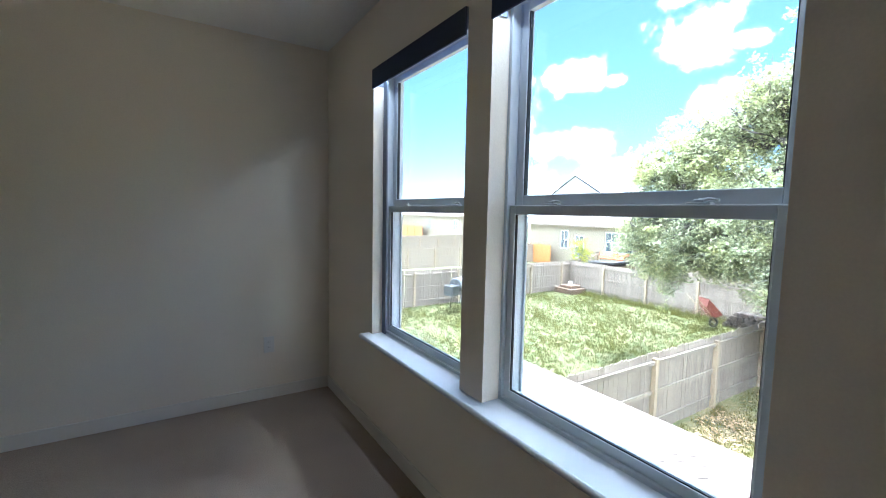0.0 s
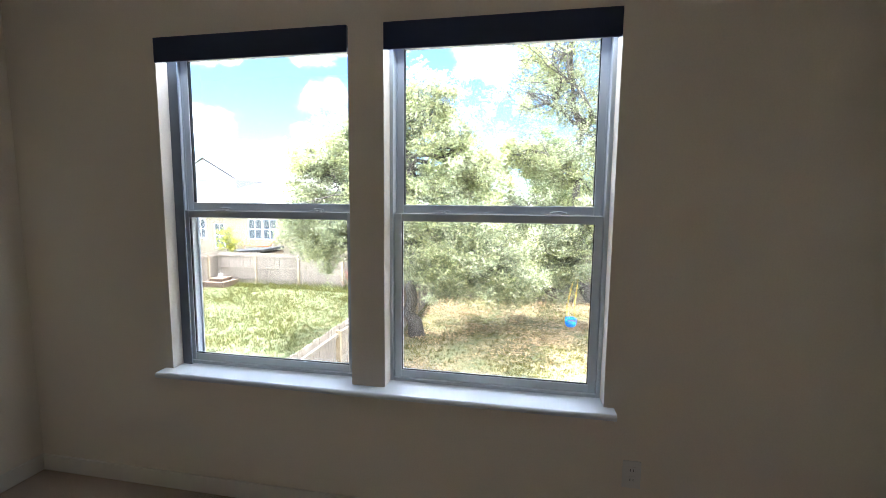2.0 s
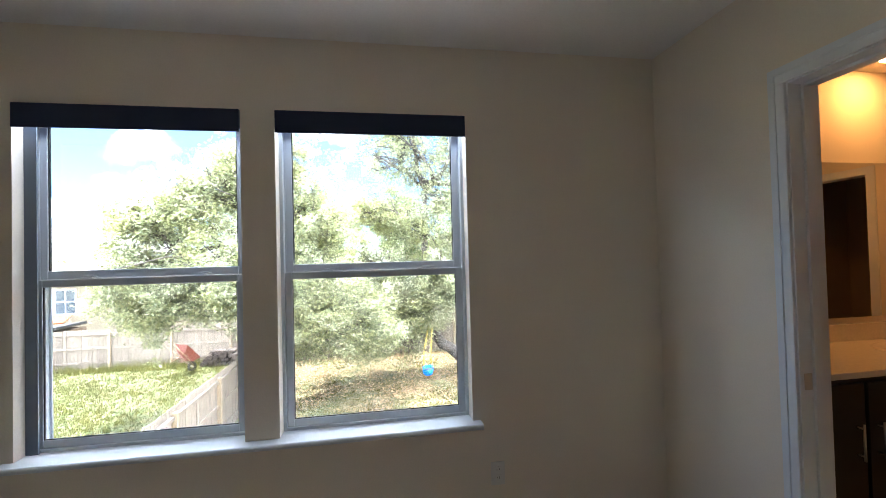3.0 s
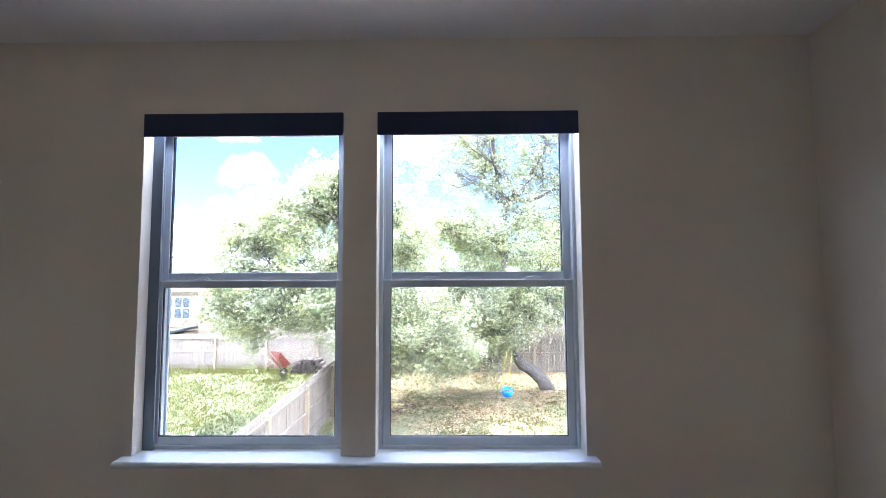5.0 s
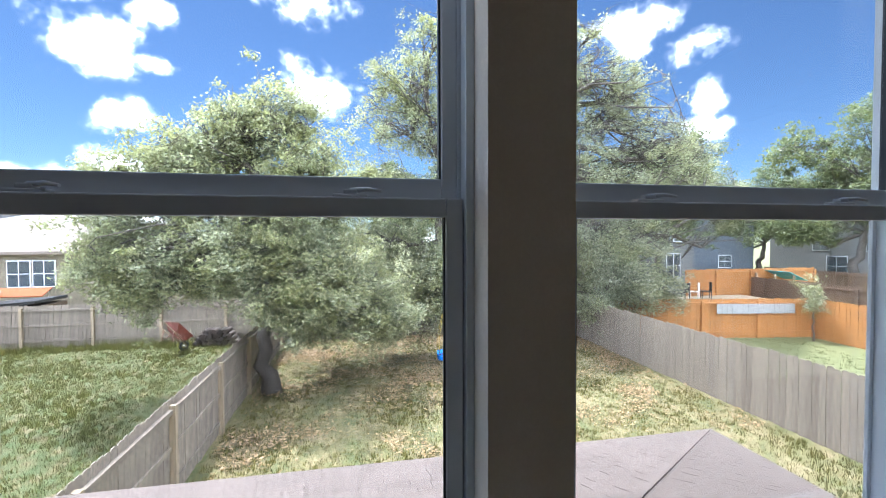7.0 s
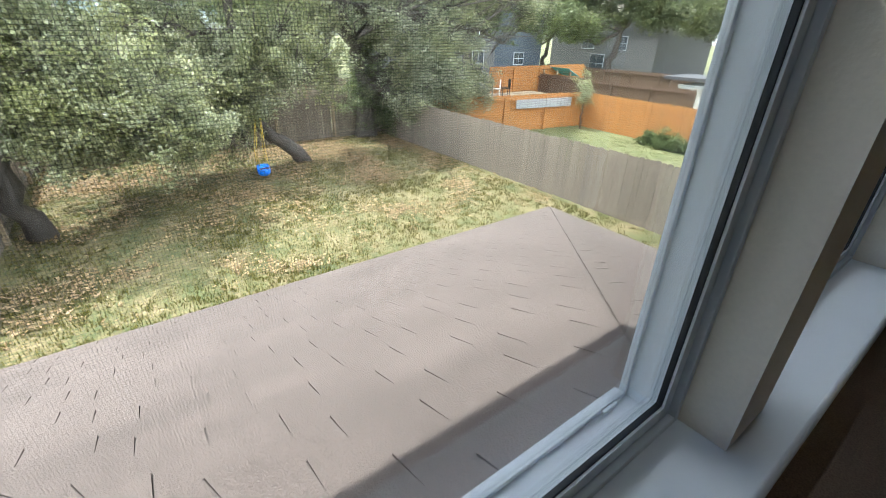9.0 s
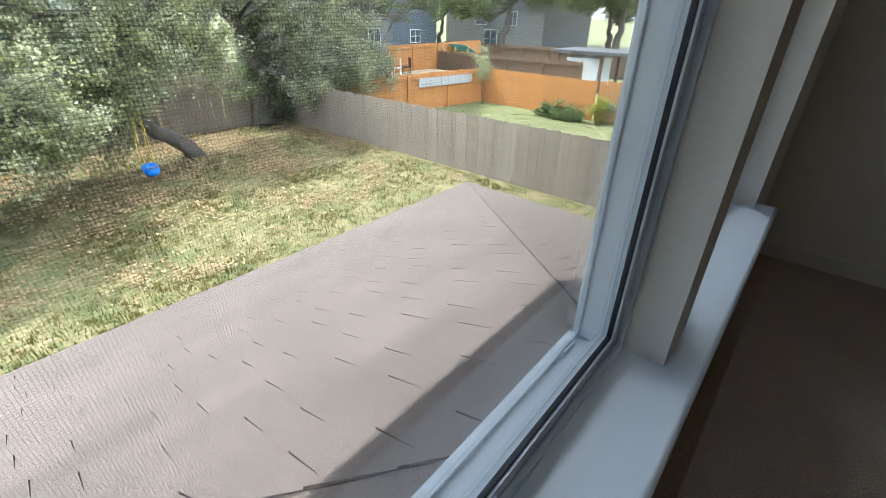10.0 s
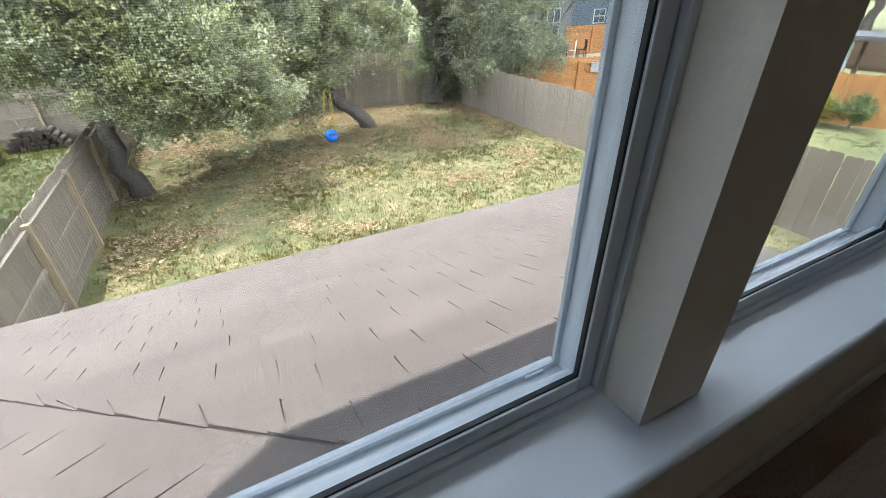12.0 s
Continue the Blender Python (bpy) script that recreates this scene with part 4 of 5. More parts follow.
oak("distant live oak rising behind the houses", [(33.0, -13.0, GROUND), (33.0, -13.0, 0.5), (33.0, -13.0, 3.0)], 0.40,
    [(33.0, -13.0, 5.0, 3.0, 3.4, 2.6, 1), (32.0, -10.0, 3.0, 2.4, 2.6, 2.0, 1), (32.0, -16.0, 3.0, 2.4, 2.6, 2.0, 1)],
    0.14, 26, LEAF_FAR, 17, twigs=22, group="distant oaks", leaf_spread=0.4)
far_oak = scene.objects["oak_tree.004"]
for x, y, turn, k in ((44, -30, 40, 1.0), (52, -46, 110, 1.1), (40, -58, 200, 1.0), (30, -64, 300, 1.1), (37, -41, 10, 0.8), (20, -50, 210, 0.9), (11, -47, 95, 0.8), (16, -62, 20, 1.0), (50, -14, 75, 1.0), (58, -4, 160, 1.0), (62, 8, 250, 0.9), (4, -52, 130, 1.0)):
    copy_thing(far_oak, pose(x, y, GROUND, 0, 0, turn)).scale = (k, k, k)
oak("young staked sapling with thin leaves on the mown lawn", [(14.0, -18.7, GROUND), (14.0, -18.7, -1.9), (14.0, -18.7, -0.9)], 0.035,
    [(14.0, -18.7, -1.0, 0.35, 0.40, 0.5, 0.5), (14.0, -18.8, -1.7, 0.42, 0.45, 0.4, 0.5)], 0.05, 12, LEAF, 18, twigs=12, name="sapling", leaf_spread=0.12, reach=0.5)
oak("thin young tree beyond the back fence", [(21.0, 16.8, GROUND), (21.0, 16.8, -1.0), (21.0, 16.8, 0.0)], 0.03,
    [(21.0, 16.8, -0.5, 0.4, 0.5, 0.5, 0.4), (21.0, 16.5, -1.2, 0.4, 0.5, 0.4, 0.3)], 0.07, 10, LEAF_BRIGHT, 19, twigs=10, name="sapling", leaf_spread=0.12, reach=0.5)
for i, (x, y, z, r, mt) in enumerate(((10.0, -18.4, -3.0, 0.28, LEAF_LOW), (9.2, -18.3, -3.0, 0.30, LEAF_LOW), (8.5, -18.2, -2.95, 0.32, LEAF_LOW), (7.3, -18.6, -2.6, 0.48, LEAF_BRIGHT), (6.5, -18.9, -2.55, 0.5, LEAF_LOW))):
    oak("yellow-green leafy shrub beside the orange fence" if mt is LEAF_BRIGHT else "low green shrub beside the orange fence", [(x, y, GROUND), (x, y, z)], 0.03,
        [(x, y, z + 0.05, r, r, r * 0.8, 0.6)], 0.06, 16, mt, 30 + i, twigs=18, name="shrub", group="shrubs along the orange fence", leaf_spread=0.10, reach=0.4)

# ---- fences ----
PICKETS = {}


def picket_mesh(material, h):
    key = (material.name, h)
    if key not in PICKETS:
        w, t, e = 0.0695, 0.008, 0.028
        out = [(-w, 0), (w, 0), (w, h - e), (w - e, h), (-w + e, h), (-w, h - e)]
        bm = bmesh.new()
        a, b = [bm.verts.new((x, -t, z)) for x, z in out], [bm.verts.new((x, t, z)) for x, z in out]
        bm.faces.new(a)
        bm.faces.new(b[::-1])
        for i in range(6):
            bm.faces.new((a[i], b[i], b[(i + 1) % 6], a[(i + 1) % 6])[::-1])
        me = bpy.data.meshes.new("picket")
        bm.to_mesh(me)
        bm.free()
        me.materials.append(material)
        PICKETS[key] = me
    return PICKETS[key]


def fence(label, p0, p1, wood, post_wood, rails=1, height=1.73, seed=1, z=GROUND, offset=0.0, far=False, gap=2.5):
    """A picket fence from p0 to p1. rails: 1 when posts and rails stand on the fence's own left side, -1 on its right."""
    rng = np.random.default_rng(seed)
    a, b = Vector((*p0, z)), Vector((*p1, z))
    run, length = (b - a).normalized(), (b - a).length
    f = thing("fence", label, "fence", "yard fences", "structure", at=a, turn=math.degrees(math.atan2(run.y, run.x)))
    n = int(length / 0.1445)
    if far:
        bm = bmesh.new()
        for i in range(n):
            x, h = 0.07 + i * length / n, height + rng.normal(0, 0.015)
            box(bm, x - 0.069, x + 0.069, -0.008, 0.008, 0, h)
        tagged(part("boards", bm, wood, f), kind="stuff")
    else:
        me = picket_mesh(wood, height)
        for i in range(n):
            ob = new("picket", me)
            ob.parent = f
            ob.matrix_basis = pose(0.07 + i * length / n, rng.normal(0, 0.002), rng.normal(0, 0.012), 0, rng.normal(0, 0.35), rng.normal(0, 0.6))
    x = offset
    while x < length + 0.01:
        part("post", boxes((x - 0.048, x + 0.048, 0.012 if rails > 0 else -0.112, 0.112 if rails > 0 else -0.012, -0.1, height - 0.10), bevel=0.004), post_wood, f, "brown square post")
        x += gap
    for h, d in ((0.26, 0.048), (0.90, 0.048), (height - 0.20, 0.075)):
        y0, y1 = (0.010, d) if rails > 0 else (-d, -0.010)
        part("rail", boxes((0, length, y0, y1, h - 0.04, h + 0.04), bevel=0.003), wood, f)
    return f


fence("weathered grey cedar picket fence between the yards", (1.0, DIV), (LBACK, DIV), OLD_WOOD, POST_WOOD, rails=-1, seed=1, offset=1.2)
fence("weathered grey cedar picket fence behind the green lawn", (LBACK, DIV + 0.1), (LBACK, LSIDE), OLD_WOOD, POST_WOOD, rails=1, seed=2, offset=2.5, gap=2.55)
fence("weathered grey cedar picket fence beside the green lawn", (2.0, LSIDE), (LBACK, LSIDE), OLD_WOOD, POST_WOOD, rails=-1, seed=3, offset=1.6)
fence("weathered grey cedar picket fence under the oaks", (BBACK, RSIDE), (BBACK, DIV - 0.1), OLD_WOOD, POST_WOOD, rails=1, seed=4, offset=2.4)
fence("weathered grey cedar picket fence, smooth side out", (1.0, RSIDE), (BBACK, RSIDE), OLD_WOOD, POST_WOOD, rails=-1, seed=5, offset=0.5)
fence("bright orange-stained cedar fence with a hung panel", (14.6, -19.4), (16.3, RSIDE - 0.2), ORANGE_WOOD, ORANGE_WOOD, rails=1, seed=6)
fence("bright orange-stained cedar fence beside the mown lawn", (7.9, -18.9), (14.5, -19.4), ORANGE_WOOD, ORANGE_WOOD, rails=-1, seed=7, offset=0.1)
fence("orange-stained cedar fence turning away from the lawn", (3.5, -21.2), (7.8, -18.95), ORANGE_WOOD, ORANGE_WOOD, rails=-1, seed=8)
fence("weathered cedar fence of the further yard", (2.0, 28.0), (30.0, 28.0), OLD_WOOD, POST_WOOD, rails=-1, seed=9, far=True)
fence("weathered cedar fence of a yard beyond", (6.0, 42.0), (34.0, 42.0), OLD_WOOD, POST_WOOD, rails=-1, seed=10, far=True)
fence("weathered cedar fence running off behind the corner", (LBACK + 0.1, LSIDE + 0.2), (27.0, 19.8), OLD_WOOD, POST_WOOD, rails=-1, seed=21, far=True)
fence("orange-stained fence panels beside the beige house", (28.0, 25.8), (28.0, 31.0), ORANGE_WOOD, ORANGE_WOOD, rails=1, seed=11, far=True)
fence("orange-stained fence panels beside the cream house", (33.0, 58.0), (33.0, 68.0), ORANGE_WOOD, ORANGE_WOOD, rails=1, seed=12, far=True, height=2.2)
fence("dark brown fence beyond the orange one", (11.0, -24.0), (23.0, -24.0), DARK_WOOD, DARK_WOOD, rails=1, seed=13, far=True, height=1.95)
fence("red-orange stained fence round a playground", (22.0, -29.0), (22.0, -19.3), ORANGE_WOOD, ORANGE_WOOD, rails=1, seed=14, far=True, height=2.45)
fence("dark brown fence far beyond the lawn", (6.0, -34.0), (30.0, -34.0), DARK_WOOD, DARK_WOOD, rails=1, seed=15, far=True, height=1.9)
fence("grey fence behind the back neighbour's lawn", (26.0, -16.0), (26.0, 14.0), OLD_WOOD, POST_WOOD, rails=1, seed=16, far=True)


# ---- houses ----


def far_window(parent, m, w, h, label="white window with dark panes"):
    f = part("window", boxes((-w / 2 - 0.06, w / 2 + 0.06, -0.04, 0.0, -h / 2 - 0.06, h / 2 + 0.06), m=m), TRIM, parent, label)
    part("pane", boxes((-w / 2, -0.03, -0.05, -0.041, -h / 2, h / 2), (0.03, w / 2, -0.05, -0.041, -h / 2, h / 2), m=m), PANE_DARK, f, "dark glass")
    part("sash_bar", boxes((-w / 2, w / 2, -0.06, -0.0505, -0.025, 0.025), m=m), TRIM, f)
    return f


def house(label, x0, x1, y0, y1, z0, eave, peak, wall_mat, roof_mat, ridge="y", hip=True, windows=(), over=0.45):
    """A house box with a hip or gable roof. windows: (face, along, z, w, h); face -x or +y or -y."""
    hs = thing("house", label, "house", "neighbouring houses", at=((x0 + x1) / 2, (y0 + y1) / 2, z0))
    o = Vector(hs.location)
    part("wall", boxes((x0 - o.x, x1 - o.x, y0 - o.y, y1 - o.y, 0, eave - z0)), wall_mat, hs)
    a0, a1, b0, b1 = x0 - over - o.x, x1 + over - o.x, y0 - over - o.y, y1 + over - o.y
    e, p = eave - z0, peak - z0
    bm = bmesh.new()
    c = [bm.verts.new(v) for v in ((a0, b0, e), (a1, b0, e), (a1, b1, e), (a0, b1, e))]
    cl = [bm.verts.new(v) for v in ((a0, b0, e - 0.18), (a1, b0, e - 0.18), (a1, b1, e - 0.18), (a0, b1, e - 0.18))]
    inset = min(a1 - a0, b1 - b0) / 2 if hip else 0.0
    if ridge == "y":
        r = [bm.verts.new(((a0 + a1) / 2, b0 + inset, p)), bm.verts.new(((a0 + a1) / 2, b1 - inset, p))]
        faces = ((c[0], c[1], r[0]), (c[1], c[2], r[1], r[0]), (c[2], c[3], r[1]), (c[3], c[0], r[0], r[1]))
    else:
        r = [bm.verts.new((a0 + inset, (b0 + b1) / 2, p)), bm.verts.new((a1 - inset, (b0 + b1) / 2, p))]
        faces = ((c[3], c[0], r[0]), (c[0], c[1], r[1], r[0]), (c[1], c[2], r[1]), (c[2], c[3], r[0], r[1]))
    for f in faces:
        if hip or len(f) == 4:
            bm.faces.new(f)
    for i in range(4):
        bm.faces.new((cl[i], cl[(i + 1) % 4], c[(i + 1) % 4], c[i]))
    bm.faces.new(cl[::-1])
    part("roof", bm, roof_mat, hs, "pale shingle roof")
    if not hip:
        for xx in (x0 - o.x - 0.02, x1 - o.x + 0.02):
            bm = bmesh.new()
            bm.faces.new([bm.verts.new(v) for v in ((xx, y0 - o.y, e - 0.1), (xx, y1 - o.y, e - 0.1), (xx, 0, e + (p - e) * 0.92))])
            part("gable", bm, wall_mat, hs)
    for face, s, z, w, h in windows:
        if face == "-x":
            m = Matrix.Translation((x0 - o.x, s - o.y, z - z0)) @ Euler((0, 0, radians(-90))).to_matrix().to_4x4()
        elif face == "-y":
            m = Matrix.Translation((s - o.x, y0 - o.y, z - z0))
        else:
            m = Matrix.Translation((s - o.x, y1 - o.y, z - z0)) @ Euler((0, 0, radians(180))).to_matrix().to_4x4()
        far_window(hs, m, w, h)
    return hs


GH = -2.6
house("single-storey beige house with a pale shingle roof", 29.0, 39.0, 16.0, 29.5, GH - 0.6, 0.55, 2.7, STUCCO, FAR_ROOF, "y", True,
      [("-x", 25.1, -0.85, 0.75, 1.5), ("-x", 20.2, -0.8, 1.1, 1.5), ("-x", 18.9, -0.8, 1.1, 1.5), ("-x", 23.4, -1.4, 0.8, 1.9)])
house("two-storey grey gabled house behind the beige one", 45.0, 56.0, 33.4, 42.2, GH - 0.6, 4.1, 6.7, STUCCO_GREY, GREY_ROOF, "x", False,
      [("-x", 40.7, 3.2, 1.2, 1.2), ("-x", 35.5, 3.1, 1.0, 1.2)], over=0.1)
house("two-storey grey house with a long pale roof", 46.0, 58.0, 22.0, 33.0, GH - 0.6, 3.0, 5.2, STUCCO_GREY, GREY_ROOF, "y", True, [])
house("single-storey cream house beyond several fences", 34.0, 44.0, 46.0, 70.0, GH - 0.6, 0.9, 3.0, STUCCO, FAR_ROOF, "y", True,
      [("-x", 57.5, -0.5, 1.0, 1.4), ("-x", 50.0, -0.5, 1.0, 1.4)])
house("two-storey pale grey house beyond the oaks", 28.0, 38.0, -25.2, -17.0, GH - 0.6, 3.6, 6.0, STUCCO_GREY, FAR_ROOF, "y", True,
      [("-x", -22.6, 1.6, 0.9, 1.2), ("-x", -23.9, 1.6, 0.9, 1.2), ("-x", -23.4, -0.9, 1.1, 1.8)])
house("two-storey slate-blue house beyond the orange deck", 31.0, 41.0, -34.0, -25.8, GH - 0.6, 3.8, 6.2, STUCCO_BLUE, FAR_ROOF, "y", True,
      [("-x", -31.0, -0.8, 1.2, 1.0)])
house("two-storey white sided house far off", 26.0, 40.0, -58.0, -46.0, GH - 0.6, 3.4, 6.0, STUCCO_GREY, FAR_ROOF, "x", True, [("+y", 30.0, 0.6, 1.0, 1.3), ("+y", 34.5, 0.6, 1.6, 1.3), ("+y", 33.0, -1.6, 1.8, 1.9)])

# ---- yard things ----


def wheelbarrow(at, turn):
    w = thing("wheelbarrow", "faded red wheelbarrow tipped on its wheel beside the fence", "wheelbarrow", at=at, turn=turn)
    tip = Matrix.Rotation(radians(44), 4, "X")
    bm = bmesh.new()
    lo = [bm.verts.new(tip @ Vector(p)) for p in ((-0.20, 0.05, 0.10), (0.20, 0.05, 0.10), (0.24, 0.62, 0.16), (-0.24, 0.62, 0.16))]
    hi = [bm.verts.new(tip @ Vector(p)) for p in ((-0.32, -0.06, 0.38), (0.32, -0.06, 0.38), (0.36, 0.86, 0.40), (-0.36, 0.86, 0.40))]
    bm.faces.new(lo)
    for i in range(4):
        bm.faces.new((lo[i], hi[i], hi[(i + 1) % 4], lo[(i + 1) % 4]))
    bmesh.ops.solidify(bm, geom=bm.faces[:], thickness=0.012)
    part("tray", bm, RED, w, "faded red steel tray")
    for s in (-1, 1):
        part("handle", bar([tip @ Vector(p) for p in ((s * 0.10, -0.20, 0.02), (s * 0.22, 0.5, 0.06), (s * 0.30, 1.35, 0.10))], 0.022), POST_WOOD, w, "wooden handle")
        part("leg", bar([tip @ Vector(p) for p in ((s * 0.24, 0.40, 0.06), (s * 0.26, 0.55, -0.26), (s * 0.26, 0.75, 0.06))], 0.016), RED, w)
    bm = bmesh.new()
    ring = 20
    c = tip @ Vector((0, -0.20, 0.0))
    tube(bm, [c + Vector((0, 0.16 * math.cos(k * math.tau / ring), 0.16 * math.sin(k * math.tau / ring))) for k in range(ring + 1)], [0.045] * (ring + 1), 8)
    wheel = part("wheel", bm, RUBBER, w, "black rubber tyre")
    part("hub", bar([c + Vector((-0.09, 0, 0)), c + Vector((0.09, 0, 0))], 0.05), METAL, wheel)
    w.location.z += 0.345
    return w


wheelbarrow((17.6, 7.2, GROUND), 60)
pile = thing("wood_pile", "dark heap of cut logs beside the fence", "wood pile", at=(18.6, 6.3, GROUND))
rng = np.random.default_rng(41)
LOG = mat("dark_log", (0.055, 0.04, 0.032), 0.9, grain=(20, 0.3), island=0.35)
for row, count in enumerate((9, 8, 7, 5)):
    for i in range(count):
        y = (i - count / 2) * 0.19 + rng.normal(0, 0.02)
        z, r = 0.09 + row * 0.16, rng.uniform(0.07, 0.10)
        part("log", bar([(-0.25 + rng.normal(0, 0.05), y, z), (0.35, y + rng.normal(0, 0.03), z)], r, 9), LOG, pile)


def swing(at):
    s = thing("toddler_swing", "blue plastic toddler swing hung on yellow ropes from the oak", "swing", at=at)
    bm = bmesh.new()
    n = 16
    rows = [[bm.verts.new((0.17 * r * math.cos(k * math.tau / n), 0.19 * r * math.sin(k * math.tau / n), z + (0.09 if math.cos(k * math.tau / n) > 0.3 and z > 0.1 else 0))) for k in range(n)]
            for r, z in ((0.75, -0.02), (1.0, 0.06), (1.05, 0.20), (0.93, 0.20), (0.85, 0.07))]
    for a, b in zip(rows, rows[1:]):
        for k in range(n):
            bm.faces.new((a[k], a[(k + 1) % n], b[(k + 1) % n], b[k])).smooth = True
    bm.faces.new(rows[0][::-1])
    bm.faces.new(rows[-1])
    part("bucket_seat", bm, BLUE, s, "bright blue bucket seat")
    for x, y in ((-0.14, -0.14), (-0.14, 0.14), (0.14, -0.14), (0.14, 0.14)):
        part("rope", bar([(x, y, 0.2), (x * 0.9, y * 0.9 + 0.02, 0.75), (x * 0.3 + 0.5, y * 0.5 - 0.2, 1.75)], 0.010, 6), ROPE, s, "yellow rope")
    part("lap_bar", bar([(-0.17, -0.12, 0.22), (-0.20, 0.0, 0.25), (-0.17, 0.12, 0.22)], 0.018), RED, s, "red lap bar")
    return s


swing((13.6, -2.50, -2.88))


def smoker(at, turn):
    g = thing("barrel_smoker", "grey steel barrel smoker grill on legs with a firebox", "grill", at=at, turn=turn)
    steel = mat("grey_grill_steel", (0.10, 0.105, 0.11), 0.4, metal=0.6, stain=(6, 0.2))
    bm = bmesh.new()
    tube(bm, [(-0.45, 0, 0.86), (-0.44, 0, 0.86), (0.44, 0, 0.86), (0.45, 0, 0.86)], [0.20, 0.25, 0.25, 0.20], 20)
    barrel = part("barrel", bm, steel, g)
    part("lid_handle", bar([(-0.15, -0.28, 0.95), (0.15, -0.28, 0.95)], 0.014), POST_WOOD, barrel, "wooden lid handle")
    part("firebox", boxes((-0.86, -0.46, -0.18, 0.18, 0.55, 0.88), bevel=0.02), steel, g)
    part("chimney", bar([(0.30, 0.12, 1.05), (0.30, 0.12, 1.50)], 0.045), steel, g)
    part("shelf", boxes((-0.5, 0.5, -0.50, -0.27, 0.80, 0.83), bevel=0.005), DARK_WOOD, g, "front wooden shelf")
    for x in (-0.38, 0.38):
        for s in (-1, 1):
            part("leg", bar([(x, s * 0.16, 0.72), (x, s * 0.26, 0.02)], 0.018), steel, g)
    for s in (-1, 1):
        bm = bmesh.new()
        tube(bm, [(0.40 + 0.13 * math.cos(k * math.tau / 18), s * 0.31, 0.13 + 0.13 * math.sin(k * math.tau / 18)) for k in range(19)], [0.02] * 19, 6)
        part("wheel", bm, METAL, g, "pale spoked wheel")
    return g


smoker((10.5, 14.8, GROUND), 20).scale = (1.35, 1.35, 1.35)
fire = thing("planter_box", "dark wooden tiered planter box with a white lantern", "planter", at=(18.4, 15.2, GROUND))
part("box", boxes((-0.62, 0.62, -0.62, 0.62, 0.0, 0.30), bevel=0.02), DARK_WOOD, fire)
part("upper_box", boxes((-0.40, 0.40, -0.40, 0.40, 0.30, 0.46), bevel=0.02), DARK_WOOD, fire)
part("lantern", boxes((-0.09, 0.09, -0.09, 0.09, 0.46, 0.66), bevel=0.03), PLASTIC, fire, "small white lantern")

shed2 = thing("low_shed", "low dark-roofed shed beyond the back fence", "shed", at=(22.5, 16.0, GROUND))
part("wall", boxes((-1.0, 1.0, -1.5, 1.5, 0, 1.40)), DARK_WOOD, shed2)
part("roof", boxes((-1.1, 1.1, -1.6, 1.6, 1.40, 1.54), bevel=0.02, m=Matrix.Rotation(radians(-5), 4, "X")), BLACK, shed2, "black sheet roof")
tarp = thing("orange_awning", "orange awning panel beside the beige house", "awning", at=(27.2, 19.0, -2.6))
part("panel", boxes((-0.05, 0.9, -1.3, 1.3, 0.75, 0.80), m=Matrix.Rotation(radians(-25), 4, "Y")), mat("orange_canvas", (0.27, 0.062, 0.008), 0.8, stain=(3, 0.1)), tarp)
for y in (-1.2, 1.2):
    part("pole", bar([(0.35, y, -0.55), (0.35, y, 0.95)], 0.03), METAL, tarp)

# carport and white shed beyond the orange fence
car = thing("carport", "grey flat-roofed carport on dark posts", "carport", at=(11.0, -28.0, GROUND))
part("roof", boxes((-3.2, 3.2, -1.6, 1.6, 2.15, 2.35), bevel=0.02), mat("grey_sheet_roof", (0.08, 0.08, 0.085), 0.7, stain=(1, 0.1)), car)
for x in (-3.0, 0.0, 2.9):
    for y in (-1.4, 1.4):
        part("post", boxes((x - 0.09, x + 0.09, y - 0.09, y + 0.09, 0, 2.15)), DARK_WOOD, car, "dark post")
sh = thing("garden_shed", "small white garden shed under the carport", "shed", at=(12.4, -28.0, GROUND))
part("wall", boxes((-1.1, 1.1, -1.0, 1.0, 0, 1.9)), TRIM, sh)
part("door", boxes((-0.5, 0.5, 1.0, 1.03, 0.05, 1.75)), PLASTIC, sh)

# hung grey panel on the orange fence
hung = thing("fence_panel", "long pale grey corrugated panel hung on the orange fence", "panel", at=(15.05, -16.75, -2.05), turn=math.degrees(math.atan2(9.85, 1.7)))
bm = bmesh.new()
for i in range(30):
    y = 0.135 + 0.02 * (i % 2)
    box(bm, -1.75 + i * 0.116, -1.75 + (i + 1) * 0.116, y, y + 0.02, 0.0, 0.42)
part("sheet", bm, mat("galvanised_sheet", (0.33, 0.33, 0.33), 0.5, stain=(4, 0.1)), hung)
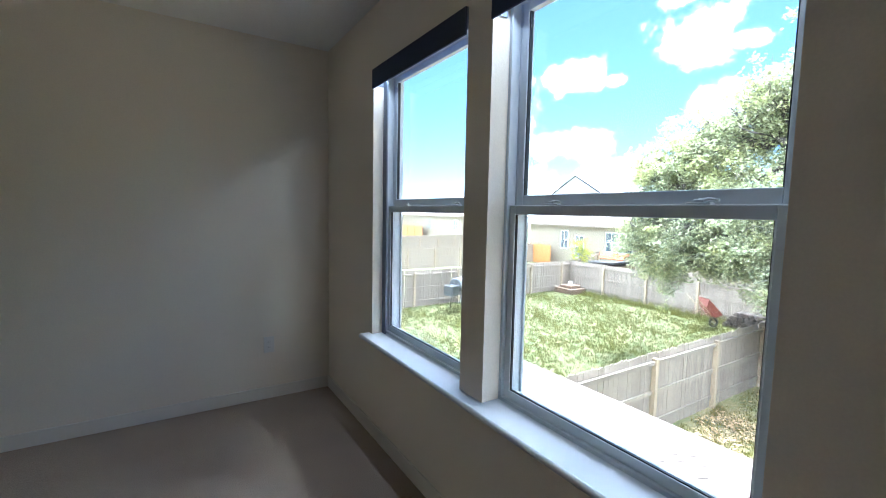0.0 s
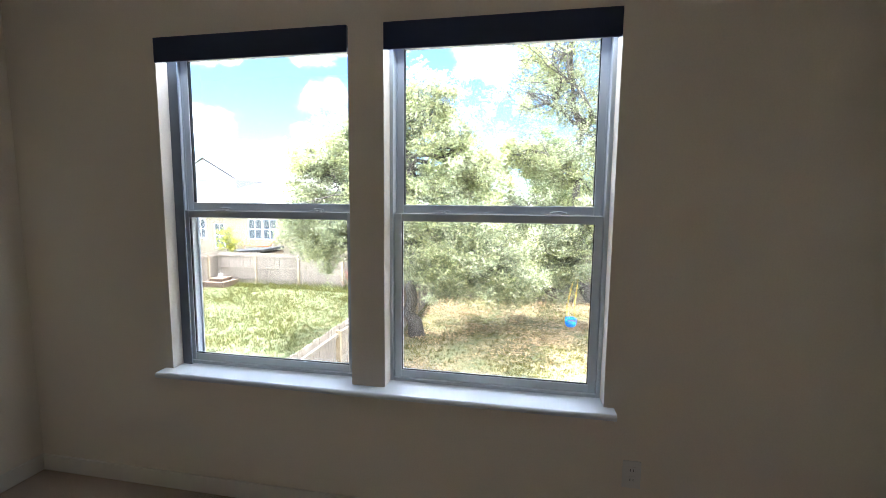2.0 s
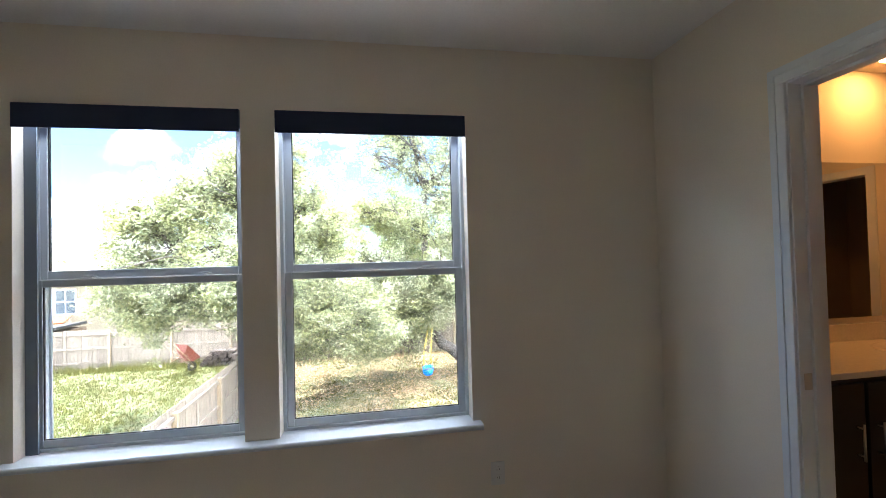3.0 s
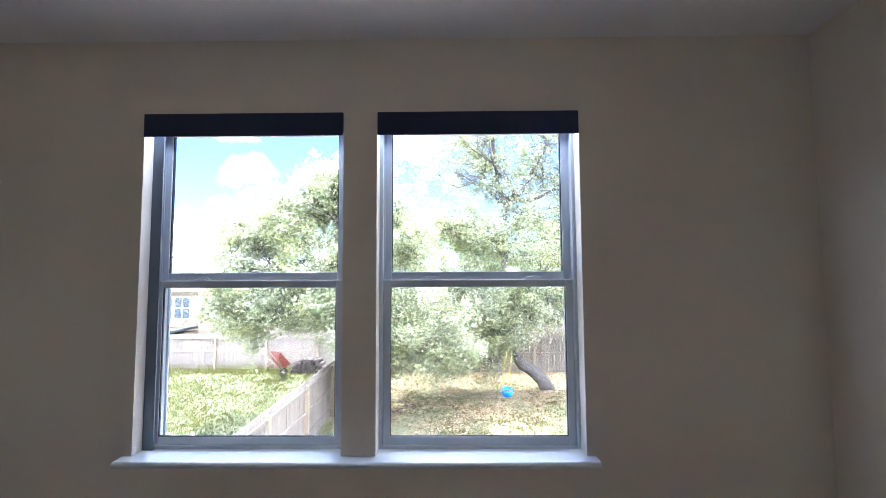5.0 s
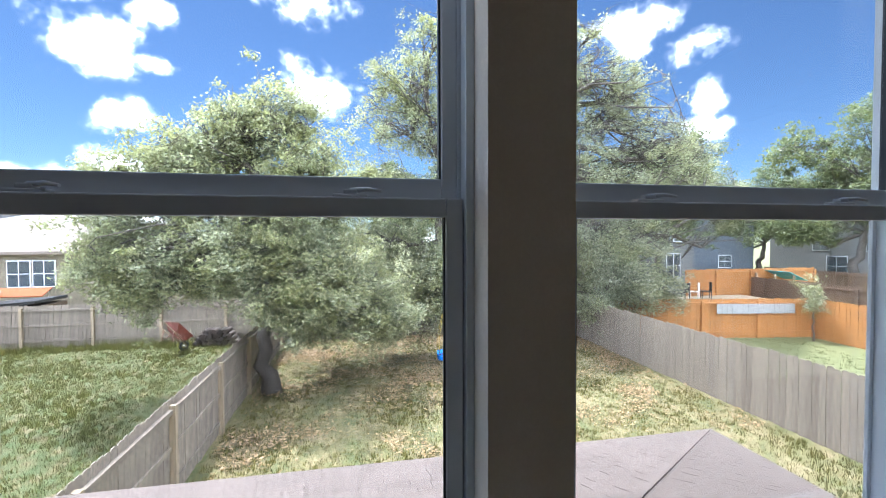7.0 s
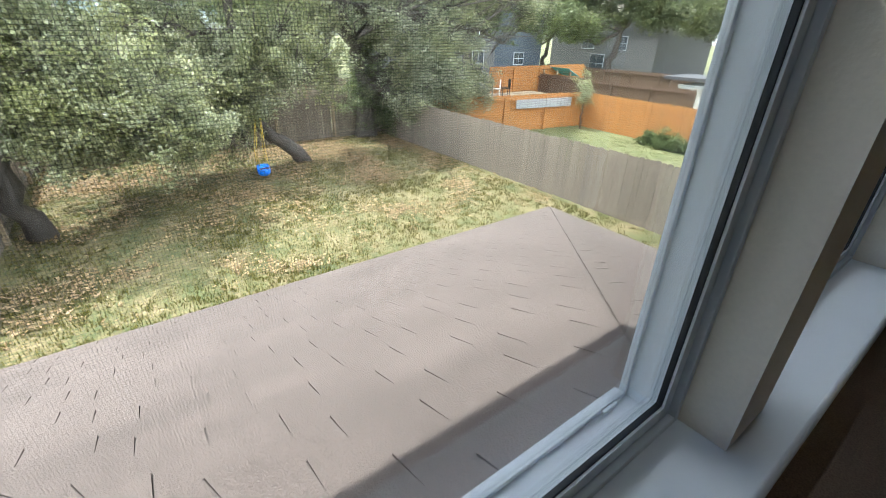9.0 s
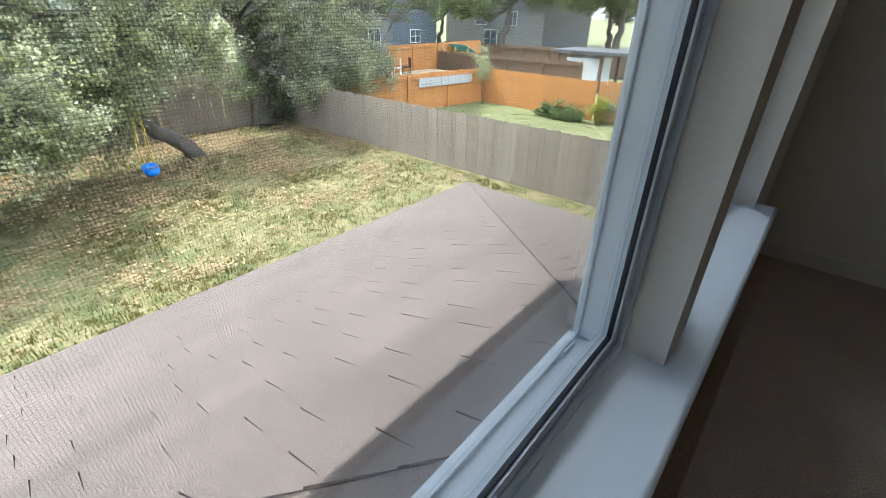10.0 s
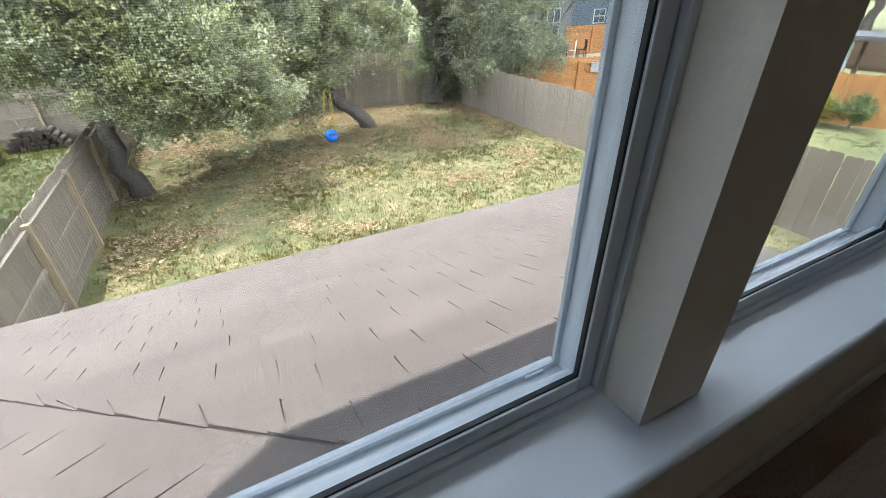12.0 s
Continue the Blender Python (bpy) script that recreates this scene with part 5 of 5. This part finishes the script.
# playground slide roof and clutter
play = thing("play_tower", "wooden play tower with a teal canopy", "playset", at=(21.2, -25.0, GROUND))
for x in (-0.6, 0.6):
    for y in (-0.7, 0.7):
        part("post", boxes((x - 0.05, x + 0.05, y - 0.05, y + 0.05, 0, 2.2)), POST_WOOD, play)
part("platform", boxes((-0.65, 0.65, -0.75, 0.75, 1.1, 1.18)), POST_WOOD, play)
part("canopy", boxes((-0.8, 0.8, -0.75, 0.75, 2.2, 2.23), m=Matrix.Rotation(radians(22), 4, "X")), mat("teal_canvas", (0.10, 0.42, 0.48), 0.6, stain=(6, 0.25)), play, "teal striped canopy")
for i, (y, z, m2, lab) in enumerate(((-17.9, 0.9, RUBBER, "dark patio chair on the raised deck"), (-18.6, 0.9, PLASTIC, "pale plastic patio chair on the raised deck"), (-19.4, 0.9, RUBBER, "dark patio chair on the raised deck"))):
    ch = thing("patio_chair", lab, "chair", "patio chairs", at=(20.5, y, GROUND + z), turn=200 + 20 * i)
    part("seat", boxes((-0.25, 0.25, -0.25, 0.25, 0.40, 0.44), bevel=0.01), m2, ch)
    part("backrest", boxes((0.21, 0.25, -0.25, 0.25, 0.44, 0.95), bevel=0.01), m2, ch)
    for x in (-0.22, 0.22):
        for yy in (-0.22, 0.22):
            part("leg", boxes((x - 0.02, x + 0.02, yy - 0.02, yy + 0.02, 0, 0.40)), m2, ch)
deck = thing("raised_deck", "raised cedar deck behind the orange fence", "deck", at=(20.3, -20.0, GROUND))
for i in range(14):
    part("board", boxes((-1.3, 1.3, -2.9 + i * 0.415, -2.9 + i * 0.415 + 0.40, 0.84, 0.88)), POST_WOOD, deck)
for x in (-1.2, 1.2):
    for y in (-2.7, 0.0, 2.7):
        part("post", boxes((x - 0.06, x + 0.06, y - 0.06, y + 0.06, 0, 0.84)), POST_WOOD, deck)

# ---- shingles of the patio roof, last ----


def shingles():
    parts_left = 300
    loose = []
    for side in ("front", "right", "left"):
        for r in range(ROWS_N):
            s0, s1 = r / ROWS_N, (r + 1) / ROWS_N
            lo0, hi0 = span(side, s0)
            lo1, hi1 = span(side, s1)
            shift = (r % 2) * TAB / 2 + 0.03 * math.sin(r * 2.3)
            k = math.floor(lo0 / TAB) - 1
            while k * TAB < hi0 + TAB:
                a, b = k * TAB + shift + 0.0027, (k + 1) * TAB + shift - 0.0027
                k += 1
                g = 0.0035
                a0, b0, a1, b1 = max(a, lo0 + g), min(b, hi0 - g), max(a - 0.0022, lo1 + g), min(b + 0.0022, hi1 - g)
                if b0 - a0 < 0.02:
                    continue
                if b1 - a1 < 0.005:
                    mid = (a0 + b0) / 2
                    mid = min(max(mid, lo1), hi1)
                    a1, b1 = mid - 0.002, mid + 0.002
                q = [roof_point(side, s0, a0), roof_point(side, s0, b0), roof_point(side, s1 - 0.0005, b1), roof_point(side, s1 - 0.0005, a1)]
                nrm = (q[1] - q[0]).cross(q[3] - q[0]).normalized()
                if nrm.z < 0:
                    nrm = -nrm
                top = [q[0] + nrm * 0.011, q[1] + nrm * 0.011, q[2] + nrm * 0.004, q[3] + nrm * 0.004]
                bot = [p + nrm * 0.001 for p in q]
                loose.append((side, top, bot))
    faces = [(0, 1, 2, 3), (7, 6, 5, 4), (0, 4, 5, 1), (1, 5, 6, 2), (3, 2, 6, 7), (0, 3, 7, 4)]
    verts, polys = [], []
    for side, top, bot in loose:
        if side == "front" and parts_left:
            parts_left -= 1
            me = bpy.data.meshes.new("shingle")
            me.from_pydata([tuple(p) for p in top + bot], [], faces)
            me.materials.append(SHINGLE)
            new("shingle", me).parent = roof
        else:
            n = len(verts)
            verts += [tuple(p) for p in top + bot]
            polys += [tuple(i + n for i in f) for f in faces]
    me = bpy.data.meshes.new("shingle_field")
    me.from_pydata(verts, [], polys)
    me.materials.append(SHINGLE)
    ob = new("shingle_field", me)
    ob.parent = roof
    tagged(ob, kind="stuff")


shingles()
